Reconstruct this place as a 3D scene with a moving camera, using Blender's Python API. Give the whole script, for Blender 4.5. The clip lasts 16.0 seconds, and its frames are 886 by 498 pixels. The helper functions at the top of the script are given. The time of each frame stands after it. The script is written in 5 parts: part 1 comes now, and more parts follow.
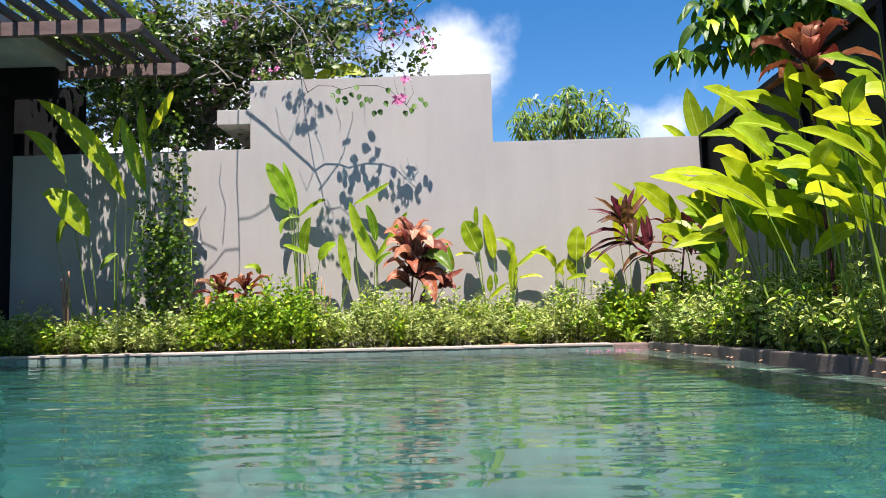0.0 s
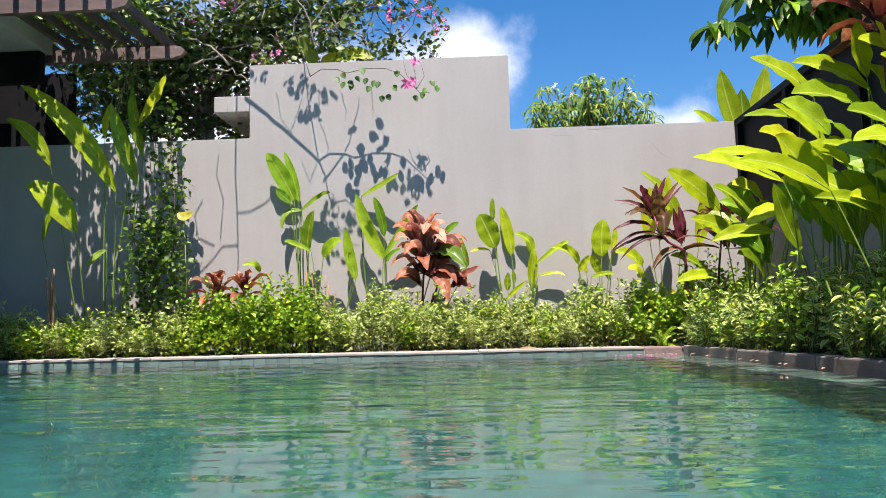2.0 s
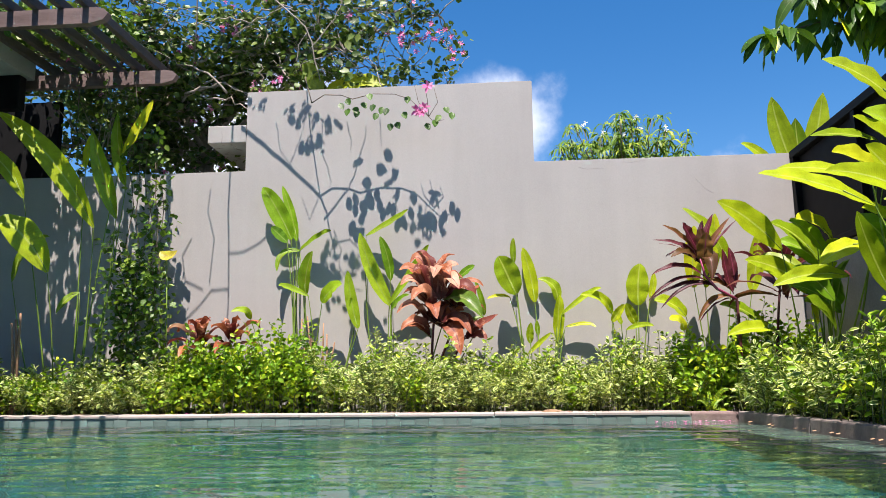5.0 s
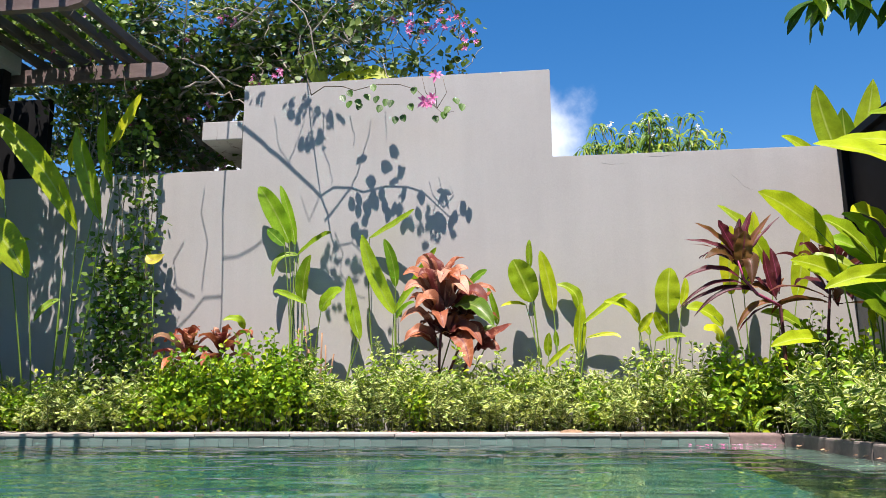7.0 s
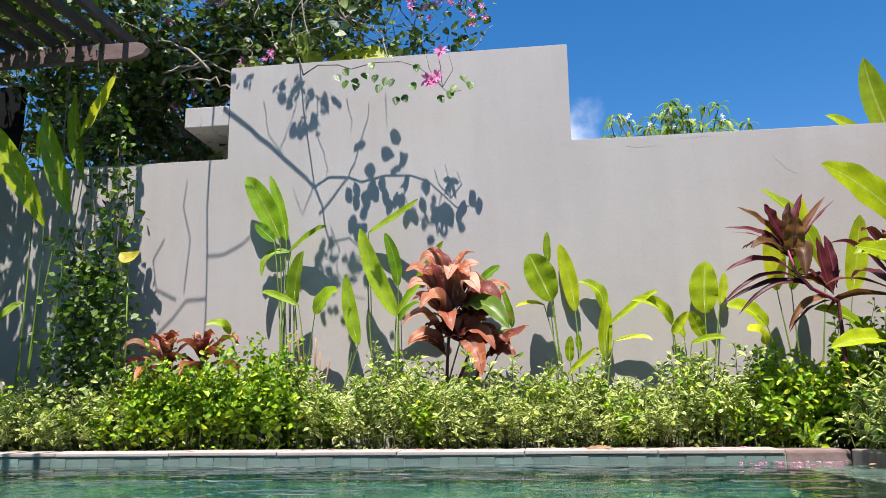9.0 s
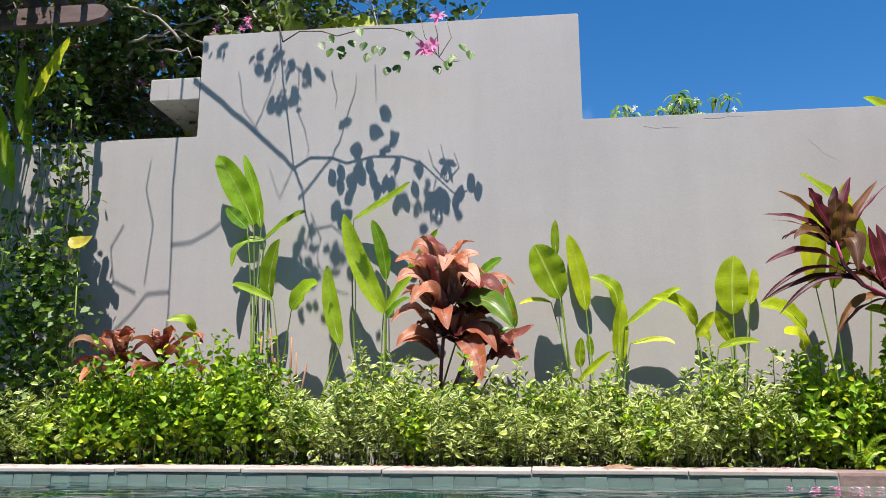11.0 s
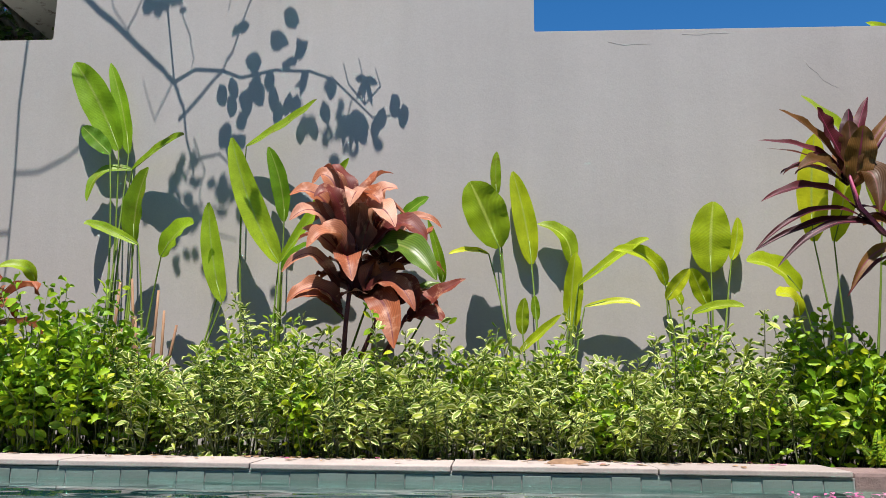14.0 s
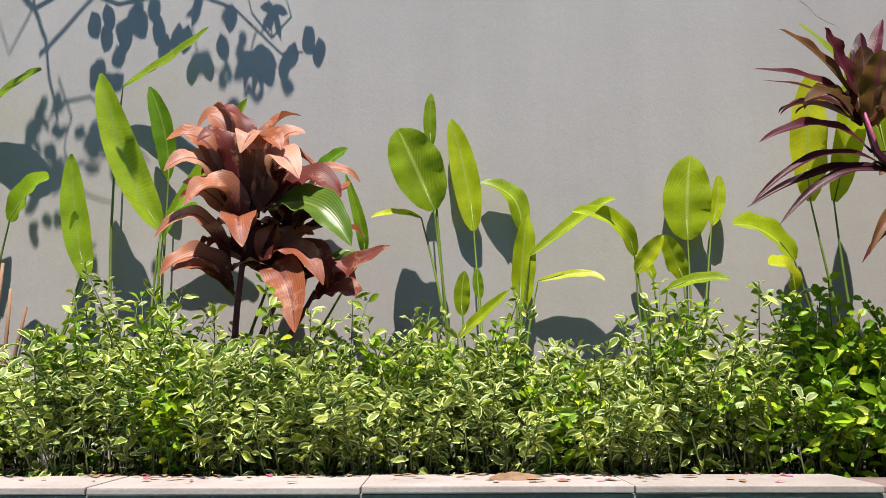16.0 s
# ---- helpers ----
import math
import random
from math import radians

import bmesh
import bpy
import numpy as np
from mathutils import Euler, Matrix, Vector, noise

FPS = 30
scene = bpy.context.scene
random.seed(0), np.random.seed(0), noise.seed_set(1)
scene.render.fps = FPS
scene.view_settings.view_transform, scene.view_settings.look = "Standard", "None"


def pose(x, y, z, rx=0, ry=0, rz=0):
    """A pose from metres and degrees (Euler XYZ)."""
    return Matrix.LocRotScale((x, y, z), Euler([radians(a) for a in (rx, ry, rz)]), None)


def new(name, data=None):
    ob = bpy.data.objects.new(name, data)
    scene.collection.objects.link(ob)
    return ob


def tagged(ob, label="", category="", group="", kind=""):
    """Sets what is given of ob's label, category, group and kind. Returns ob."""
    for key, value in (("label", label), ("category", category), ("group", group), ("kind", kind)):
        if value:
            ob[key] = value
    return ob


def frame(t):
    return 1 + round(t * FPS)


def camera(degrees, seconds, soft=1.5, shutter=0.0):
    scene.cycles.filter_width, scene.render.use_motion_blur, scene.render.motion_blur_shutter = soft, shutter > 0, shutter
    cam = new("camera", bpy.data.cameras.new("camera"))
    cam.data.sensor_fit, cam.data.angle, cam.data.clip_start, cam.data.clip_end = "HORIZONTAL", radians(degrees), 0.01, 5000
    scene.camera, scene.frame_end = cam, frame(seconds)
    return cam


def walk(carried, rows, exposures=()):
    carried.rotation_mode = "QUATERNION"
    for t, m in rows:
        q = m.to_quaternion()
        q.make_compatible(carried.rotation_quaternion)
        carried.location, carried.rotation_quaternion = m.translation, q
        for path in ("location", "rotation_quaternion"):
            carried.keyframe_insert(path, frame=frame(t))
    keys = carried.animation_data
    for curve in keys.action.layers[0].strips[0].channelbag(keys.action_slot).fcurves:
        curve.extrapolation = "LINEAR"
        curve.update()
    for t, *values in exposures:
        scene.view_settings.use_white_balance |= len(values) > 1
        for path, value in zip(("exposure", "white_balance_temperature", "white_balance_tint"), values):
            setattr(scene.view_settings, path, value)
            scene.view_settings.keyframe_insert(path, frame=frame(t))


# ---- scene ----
cam = camera(58.7, 16.0, soft=0.7)
# seconds, x, y, z, yaw, pitch, roll
PATH = [
    (0, 0.261, -0.516, 0.223, 1.53, 5.26, -1.36),
    (0.5, 0.286, -0.346, 0.225, 1.47, 5.50, -1.74),
    (1, 0.296, -0.192, 0.227, 2.15, 5.21, -1.58),
    (1.5, 0.286, -0.052, 0.227, 2.66, 5.27, -1.52),
    (2, 0.260, 0.100, 0.228, 2.65, 5.36, -1.40),
    (2.5, 0.252, 0.253, 0.230, 2.06, 5.25, -1.58),
    (3, 0.270, 0.394, 0.231, 1.26, 7.66, -1.36),
    (3.5, 0.301, 0.517, 0.231, 1.44, 8.50, -1.01),
    (4, 0.324, 0.654, 0.233, 2.40, 8.64, -1.00),
    (4.5, 0.340, 0.820, 0.235, 3.22, 8.77, -0.95),
    (5, 0.357, 0.991, 0.236, 4.81, 9.37, -0.63),
    (7.5, 0.474, 1.743, 0.233, 7.34, 10.52, -0.31),
    (8, 0.467, 1.909, 0.232, 7.81, 10.55, -0.33),
    (8.5, 0.434, 2.072, 0.232, 7.72, 10.95, -0.68),
    (11, 0.270, 2.872, 0.240, 6.78, 11.98, -0.14),
    (11.5, 0.269, 3.002, 0.234, 5.58, 12.06, 0.01),
    (12, 0.279, 3.156, 0.228, 2.96, 10.95, -0.64),
    (12.5, 0.288, 3.340, 0.224, 1.37, 10.69, -0.35),
    (13, 0.302, 3.510, 0.222, 2.02, 10.83, 0.26),
    (13.5, 0.320, 3.696, 0.224, 3.21, 10.58, 0.70),
    (14, 0.359, 3.881, 0.227, 3.36, 10.64, 0.56),
    (14.5, 0.393, 4.064, 0.229, 0.99, 10.33, -0.66),
    (15, 0.435, 4.245, 0.229, -0.10, 10.41, -0.00),
    (15.5, 0.453, 4.410, 0.230, -0.06, 10.67, 0.07),
    (16, 0.440, 4.592, 0.235, -0.11, 10.23, -0.14),
]
walk(cam, [(t, pose(x, y, z, 90 + pitch, 0, yaw) @ pose(0, 0, 0, 0, 0, roll)) for t, x, y, z, yaw, pitch, roll in PATH],
     exposures=[(0, 1.06, 6500, 17), (5, 1.04, 6500, 17), (8.5, 0.96, 6350, 16), (11, 0.86, 6300, 15), (13, 0.66, 6300, 14), (16, 0.64, 6400, 14)])

# ---- light ----
SUN = Vector((0.02, 0.34, -0.94)).normalized()      # the way the sunlight travels
sun_data = bpy.data.lights.new("sun", "SUN")
sun_data.energy, sun_data.angle, sun_data.color = 5.0, radians(0.35), (1.0, 0.945, 0.86)
sun = new("sun", sun_data)
sun.rotation_euler = SUN.to_track_quat("-Z", "Y").to_euler()

world = bpy.data.worlds.new("sky")
scene.world = world
world.use_nodes = True


def add(tree, kind, **values):
    node = tree.nodes.new(kind)
    for key, value in values.items():
        if key in node.inputs:
            node.inputs[key].default_value = value
        else:
            setattr(node, key, value)
    return node


def build_sky():
    """Blue tropical sky with a low bank of fair-weather cloud."""
    t = world.node_tree
    t.nodes.clear()
    link = t.links.new
    sky = add(t, "ShaderNodeTexSky", sky_type="NISHITA", sun_disc=False, sun_elevation=math.asin(-SUN.z),
              sun_rotation=math.atan2(-SUN.x, -SUN.y), air_density=1.0, dust_density=0.6, ozone_density=2.2)
    co = add(t, "ShaderNodeTexCoord")
    fine = add(t, "ShaderNodeTexNoise", Scale=5.5, Detail=7.0, Roughness=0.55)
    link(co.outputs["Generated"], fine.inputs["Vector"])
    total = None
    for way, size, gain in (((-0.025, 0.953, 0.29), 0.155, 0.95), ((0.25, 0.94, 0.235), 0.11, 0.75), ((-0.30, 0.93, 0.22), 0.30, 1.0)):
        dot = add(t, "ShaderNodeVectorMath", operation="DISTANCE")
        dot.inputs[1].default_value = Vector(way).normalized()
        link(co.outputs["Generated"], dot.inputs[0])
        near = add(t, "ShaderNodeMapRange")
        for i, v in ((1, 0.0), (2, size), (3, gain), (4, 0.0)):
            near.inputs[i].default_value = v
        link(dot.outputs["Value"], near.inputs[0])
        if total is None:
            total = near.outputs[0]
        else:
            s = add(t, "ShaderNodeMath", operation="MAXIMUM")
            link(total, s.inputs[0]); link(near.outputs[0], s.inputs[1])
            total = s.outputs[0]
    mul = add(t, "ShaderNodeMath", operation="MULTIPLY_ADD")
    link(fine.outputs["Fac"], mul.inputs[0]); mul.inputs[1].default_value = 1.5
    link(total, mul.inputs[2])
    mask = add(t, "ShaderNodeMapRange", interpolation_type="SMOOTHSTEP")
    for i, v in ((1, 1.05), (2, 1.42), (3, 0.0), (4, 0.92)):
        mask.inputs[i].default_value = v
    link(mul.outputs[0], mask.inputs[0])
    mix = add(t, "ShaderNodeMix", data_type="RGBA")
    link(mask.outputs[0], mix.inputs["Factor"])
    deep = add(t, "ShaderNodeHueSaturation", Saturation=1.4)
    link(sky.outputs[0], deep.inputs["Color"])
    link(deep.outputs[0], mix.inputs[6])
    mix.inputs[7].default_value = (7.4, 7.9, 8.6, 1)
    back = add(t, "ShaderNodeBackground", Strength=0.084)
    link(mix.outputs[2], back.inputs[0])
    out = add(t, "ShaderNodeOutputWorld")
    link(back.outputs[0], out.inputs[0])


build_sky()


# ---- materials ----
def material(name, rough=0.6, metal=0.0, spec=0.5):
    m = bpy.data.materials.new(name)
    m.use_nodes = True
    t = m.node_tree
    b = t.nodes["Principled BSDF"]
    b.inputs["Roughness"].default_value, b.inputs["Metallic"].default_value = rough, metal
    b.inputs["Specular IOR Level"].default_value = spec
    return m, t, b


def ramp(t, source, stops):
    r = t.nodes.new("ShaderNodeValToRGB")
    while len(r.color_ramp.elements) < len(stops):
        r.color_ramp.elements.new(0.5)
    for e, (p, c) in zip(r.color_ramp.elements, stops):
        e.position, e.color = p, (*c, 1)
    t.links.new(source, r.inputs[0])
    return r.outputs[0]


def noise_at(t, scale, detail=4.0, rough=0.55, stretch=None):
    co = t.nodes.new("ShaderNodeTexCoord")
    n = add(t, "ShaderNodeTexNoise", Scale=scale, Detail=detail, Roughness=rough)
    if stretch:
        mp = t.nodes.new("ShaderNodeMapping")
        mp.inputs["Scale"].default_value = stretch
        t.links.new(co.outputs["Object"], mp.inputs[0])
        t.links.new(mp.outputs[0], n.inputs["Vector"])
    else:
        t.links.new(co.outputs["Object"], n.inputs["Vector"])
    return n.outputs["Fac"]


def blend(t, factor, a, b, mode="MIX"):
    m = add(t, "ShaderNodeMix", data_type="RGBA", blend_type=mode)
    for socket, value in ((m.inputs["Factor"], factor), (m.inputs[6], a), (m.inputs[7], b)):
        if isinstance(value, (int, float)):
            socket.default_value = value
        elif isinstance(value, tuple):
            socket.default_value = (*value, 1)
        else:
            t.links.new(value, socket)
    return m.outputs[2]


def bump(t, b, height, strength=0.3, distance=0.01):
    n = add(t, "ShaderNodeBump", Strength=strength, Distance=distance)
    t.links.new(height, n.inputs["Height"])
    t.links.new(n.outputs[0], b.inputs["Normal"])


def surface(name, low, high, scale, rough=0.7, fine=60.0, relief=0.25, depth=0.004, spread=0.0, metal=0.0, stretch=None):
    """A mineral or painted surface: mottled colour, fine grain and relief; spread varies it from piece to piece."""
    m, t, b = material(name, rough, metal)
    col = ramp(t, noise_at(t, scale, 6, 0.6, stretch), [(0.3, low), (0.7, high)])
    g = noise_at(t, fine, 5, 0.65, stretch)
    col = blend(t, 0.35, col, ramp(t, g, [(0.3, (0.35, 0.35, 0.35)), (0.7, (0.65, 0.65, 0.65))]), "OVERLAY")
    if spread:
        info = t.nodes.new("ShaderNodeObjectInfo")
        col = blend(t, spread, col, ramp(t, info.outputs["Random"], [(0.0, (0.2, 0.2, 0.2)), (1.0, (0.8, 0.8, 0.8))]), "OVERLAY")
    t.links.new(col, b.inputs["Base Color"])
    bump(t, b, g, relief, depth)
    return m


def foliage(name, dark, light, young=None, margin=None, rib=None, rough=0.42, through_light=0.42, blotch=None, heel=None):
    """A leaf: colour varied leaf by leaf, a midrib and side veins, sometimes a pale margin; thin enough to glow against the sun."""
    m, t, b = material(name, rough, spec=0.32)
    link = t.links.new
    geo = t.nodes.new("ShaderNodeNewGeometry")
    info = t.nodes.new("ShaderNodeObjectInfo")
    mixr = add(t, "ShaderNodeMath", operation="ADD")
    link(geo.outputs["Random Per Island"], mixr.inputs[0]); link(info.outputs["Random"], mixr.inputs[1])
    frac = add(t, "ShaderNodeMath", operation="FRACT")
    link(mixr.outputs[0], frac.inputs[0])
    stops = [(0.0, dark), (0.72, light)] + ([(1.0, young)] if young else [])
    col = ramp(t, frac.outputs[0], stops)
    uv = t.nodes.new("ShaderNodeUVMap")
    sep = t.nodes.new("ShaderNodeSeparateXYZ")
    link(uv.outputs[0], sep.inputs[0])
    side = add(t, "ShaderNodeMath", operation="SUBTRACT"); side.inputs[1].default_value = 0.5
    link(sep.outputs[0], side.inputs[0])
    off = add(t, "ShaderNodeMath", operation="ABSOLUTE")
    link(side.outputs[0], off.inputs[0])
    wob = noise_at(t, 55.0, 3)
    if margin:
        s = add(t, "ShaderNodeMath", operation="MULTIPLY_ADD"); s.inputs[1].default_value = 0.45
        link(wob, s.inputs[0]); link(off.outputs[0], s.inputs[2])
        edge = ramp(t, s.outputs[0], [(0.47, (0, 0, 0)), (0.60, (1, 1, 1))])
        col = blend(t, edge, col, margin)
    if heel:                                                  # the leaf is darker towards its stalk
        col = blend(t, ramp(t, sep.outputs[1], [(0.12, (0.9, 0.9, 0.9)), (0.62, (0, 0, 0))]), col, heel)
    if rib:
        line = ramp(t, off.outputs[0], [(0.015, (1, 1, 1)), (0.05, (0, 0, 0))])
        col = blend(t, line, col, rib)
    # side veins run slantwise from the midrib
    slant = add(t, "ShaderNodeMath", operation="MULTIPLY_ADD"); slant.inputs[1].default_value = 1.3
    link(off.outputs[0], slant.inputs[0]); slant.inputs[2].default_value = 0.0
    along = add(t, "ShaderNodeMath", operation="SUBTRACT")
    link(sep.outputs[1], along.inputs[0]); link(slant.outputs[0], along.inputs[1])
    rep = add(t, "ShaderNodeMath", operation="SINE")
    strap = name.startswith("ti_")                             # strap leaves have veins along the blade
    k = add(t, "ShaderNodeMath", operation="MULTIPLY"); k.inputs[1].default_value = 95.0 if strap else 150.0
    link(off.outputs[0] if strap else along.outputs[0], k.inputs[0]); link(k.outputs[0], rep.inputs[0])
    vein = ramp(t, rep.outputs[0], [(0.0, (0.38, 0.38, 0.38)), (1.0, (0.60, 0.60, 0.60))])
    col = blend(t, 0.6, col, vein, "OVERLAY")
    if blotch:
        col = blend(t, ramp(t, noise_at(t, 14.0, 5, 0.65), [(0.56, (0, 0, 0)), (0.74, (1, 1, 1))]), col, blotch)
    grain = ramp(t, noise_at(t, 11.0, 6, 0.6), [(0.3, (0.30, 0.30, 0.30)), (0.7, (0.66, 0.66, 0.66))])
    col = blend(t, 0.6, col, grain, "OVERLAY")
    link(col, b.inputs["Base Color"])
    bump(t, b, rep.outputs[0], 0.12, 0.002)
    trans = t.nodes.new("ShaderNodeBsdfTranslucent")
    link(blend(t, 0.75, col, (0.9, 1.0, 0.25), "MULTIPLY") if not name.startswith("ti_") else col, trans.inputs[0])
    mix = t.nodes.new("ShaderNodeMixShader")
    mix.inputs[0].default_value = through_light
    link(b.outputs[0], mix.inputs[1]); link(trans.outputs[0], mix.inputs[2])
    link(mix.outputs[0], t.nodes["Material Output"].inputs[0])
    return m


def wall_paint(name="wall_paint", stained=False):
    """Warm grey painted render with faint trowel marks, dust and hairline cracks."""
    m, t, b = material(name, 0.85, spec=0.25)
    big = noise_at(t, 0.9, 5, 0.6)
    col = ramp(t, big, [(0.3, (0.40, 0.372, 0.35)), (0.7, (0.44, 0.412, 0.388))])
    runs = noise_at(t, 2.2, 5, 0.6, (2.5, 2.5, 0.25))
    col = blend(t, 0.16, col, ramp(t, runs, [(0.35, (0.4, 0.4, 0.4)), (0.65, (0.6, 0.6, 0.6))]), "OVERLAY")
    grain = noise_at(t, 130.0, 4)
    col = blend(t, 0.22, col, ramp(t, grain, [(0.3, (0.4, 0.4, 0.4)), (0.7, (0.6, 0.6, 0.6))]), "OVERLAY")
    if stained:
        drip = noise_at(t, 16.0, 6, 0.7, (1.0, 1.0, 0.16))
        col = blend(t, ramp(t, drip, [(0.55, (0, 0, 0)), (0.72, (1, 1, 1))]), col, (0.085, 0.045, 0.03))
    t.links.new(col, b.inputs["Base Color"])
    trowel = noise_at(t, 9.0, 6, 0.6)
    s = add(t, "ShaderNodeMath", operation="MULTIPLY_ADD"); s.inputs[1].default_value = 0.25
    t.links.new(grain, s.inputs[0]); t.links.new(trowel, s.inputs[2])
    bump(t, b, s.outputs[0], 0.25, 0.006)
    return m


def water_surface():
    m, t, b = material("water", 0.0)
    b.inputs["IOR"].default_value = 1.33
    b.inputs["Transmission Weight"].default_value = 1.0
    b.inputs["Base Color"].default_value = (0.46, 0.90, 0.84, 1)
    a = noise_at(t, 3.3, 0, 0.4, (0.55, 1.0, 1.0))
    c = noise_at(t, 12.0, 0, 0.4, (0.5, 1.0, 1.0))
    s = add(t, "ShaderNodeMath", operation="MULTIPLY_ADD"); s.inputs[1].default_value = 0.32
    t.links.new(c, s.inputs[0]); t.links.new(a, s.inputs[2])
    bump(t, b, s.outputs[0], 1.0, 0.0125)
    return m


def pool_stone(name, tiles):
    """Green volcanic pool stone; the floor's colour is darkened for light lost in deep water, its joints faint."""
    m, t, b = material(name, 0.55)
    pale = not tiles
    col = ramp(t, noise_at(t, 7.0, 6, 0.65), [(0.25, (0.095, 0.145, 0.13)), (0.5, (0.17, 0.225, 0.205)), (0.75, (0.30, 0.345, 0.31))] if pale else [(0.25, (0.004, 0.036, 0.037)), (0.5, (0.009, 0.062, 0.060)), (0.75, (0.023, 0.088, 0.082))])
    if tiles:
        br = add(t, "ShaderNodeTexBrick", offset=0.0, Scale=1.0)
        for key, v in (("Mortar Size", 0.004), ("Brick Width", 0.1), ("Row Height", 0.1), ("Mortar Smooth", 0.3)):
            br.inputs[key].default_value = v
        br.inputs["Color1"].default_value, br.inputs["Color2"].default_value = (0.35, 0.35, 0.35, 1), (0.65, 0.65, 0.65, 1)
        br.inputs["Mortar"].default_value = (0.25, 0.25, 0.25, 1)
        co = t.nodes.new("ShaderNodeTexCoord")
        t.links.new(co.outputs["Object"], br.inputs["Vector"])
        col = blend(t, 0.55, col, br.outputs["Color"], "OVERLAY")
    else:
        info = t.nodes.new("ShaderNodeObjectInfo")
        col = blend(t, 0.6, col, ramp(t, info.outputs["Random"], [(0.0, (0.34, 0.32, 0.30)), (0.8, (0.58, 0.57, 0.55)), (1.0, (0.74, 0.76, 0.76))]), "OVERLAY")
        stain = ramp(t, noise_at(t, 26.0, 6, 0.7), [(0.52, (0, 0, 0)), (0.7, (1, 1, 1))])
        col = blend(t, stain, col, (0.12, 0.13, 0.11))
    t.links.new(col, b.inputs["Base Color"])
    bump(t, b, noise_at(t, 90.0, 4), 0.3, 0.003)
    return m


WALL = wall_paint()
STAINED = wall_paint("stained_wall_paint", True)
WATER = water_surface()
TILE = pool_stone("pool_tile", False)
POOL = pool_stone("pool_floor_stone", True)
LEDGE = surface("submerged_ledge_stone", (0.075, 0.088, 0.072), (0.14, 0.155, 0.125), 6.0, 0.7, 80, 0.4, 0.004)
COPING = surface("coping_stone", (0.36, 0.30, 0.27), (0.46, 0.40, 0.365), 5.0, 0.75, 90, 0.3, 0.003, 0.2)
PINK_STONE = surface("weathered_pink_stone", (0.17, 0.11, 0.10), (0.27, 0.19, 0.175), 9.0, 0.8, 70, 0.5, 0.006)
KERB = surface("dark_kerb_stone", (0.12, 0.095, 0.085), (0.23, 0.185, 0.165), 6.0, 0.8, 70, 0.5, 0.006, 0.3)
SOIL = surface("soil", (0.018, 0.013, 0.009), (0.05, 0.036, 0.025), 12.0, 0.95, 80, 0.9, 0.02)
GROUND = surface("ground_earth", (0.10, 0.085, 0.06), (0.16, 0.14, 0.09), 0.8, 0.95, 30, 0.6, 0.02)
CONCRETE = surface("grey_concrete", (0.22, 0.21, 0.20), (0.32, 0.31, 0.30), 2.5, 0.85, 80, 0.35, 0.004)
SOFFIT = surface("soffit_plaster", (0.28, 0.28, 0.265), (0.36, 0.36, 0.34), 3.0, 0.85, 80, 0.2, 0.003)
BLACK = surface("black_painted_metal", (0.006, 0.006, 0.0065), (0.011, 0.011, 0.012), 6.0, 0.62, 120, 0.15, 0.001)
BLACK.node_tree.nodes["Principled BSDF"].inputs["Specular IOR Level"].default_value = 0.12
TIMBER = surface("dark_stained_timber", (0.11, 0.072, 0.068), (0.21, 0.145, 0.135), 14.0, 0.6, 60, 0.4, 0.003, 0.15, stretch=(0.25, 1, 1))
# the beams' timber with its grain turned, coloured darker for the backlit rafters
RAFTER = surface("shaded_rafter_timber", (0.05, 0.037, 0.034), (0.10, 0.075, 0.068), 14.0, 0.6, 60, 0.4, 0.003, 0.15, stretch=(1, 0.25, 1))
BARK = surface("pale_grey_bark", (0.20, 0.165, 0.13), (0.44, 0.38, 0.31), 22.0, 0.85, 90, 0.7, 0.006, stretch=(1, 1, 0.4))
TWIG = surface("brown_twig", (0.09, 0.065, 0.045), (0.19, 0.15, 0.10), 30.0, 0.8, 120, 0.5, 0.002)
STALK = surface("green_stalk", (0.08, 0.15, 0.012), (0.20, 0.29, 0.03), 18.0, 0.5, 90, 0.2, 0.002, 0.3, stretch=(1, 1, 0.2))
DRY_STALK = surface("dry_brown_stalk", (0.20, 0.10, 0.055), (0.38, 0.22, 0.12), 25.0, 0.8, 100, 0.4, 0.002, stretch=(1, 1, 0.2))
TI_STEM = surface("dark_red_stem", (0.055, 0.012, 0.016), (0.14, 0.03, 0.04), 25.0, 0.6, 100, 0.4, 0.002)
PINK_STEM = surface("magenta_stem", (0.30, 0.03, 0.10), (0.48, 0.09, 0.20), 25.0, 0.5, 100, 0.3, 0.002)
CRACK = surface("crack_line", (0.26, 0.24, 0.22), (0.36, 0.34, 0.31), 40.0, 0.9)
SHRUB_STEM = surface("shrub_stem", (0.06, 0.08, 0.025), (0.16, 0.20, 0.06), 18.0, 0.6, 90, 0.2, 0.002)
DEBRIS = surface("dry_leaf_brown", (0.22, 0.12, 0.06), (0.42, 0.26, 0.15), 30.0, 0.85, 100, 0.5, 0.003, 0.5)

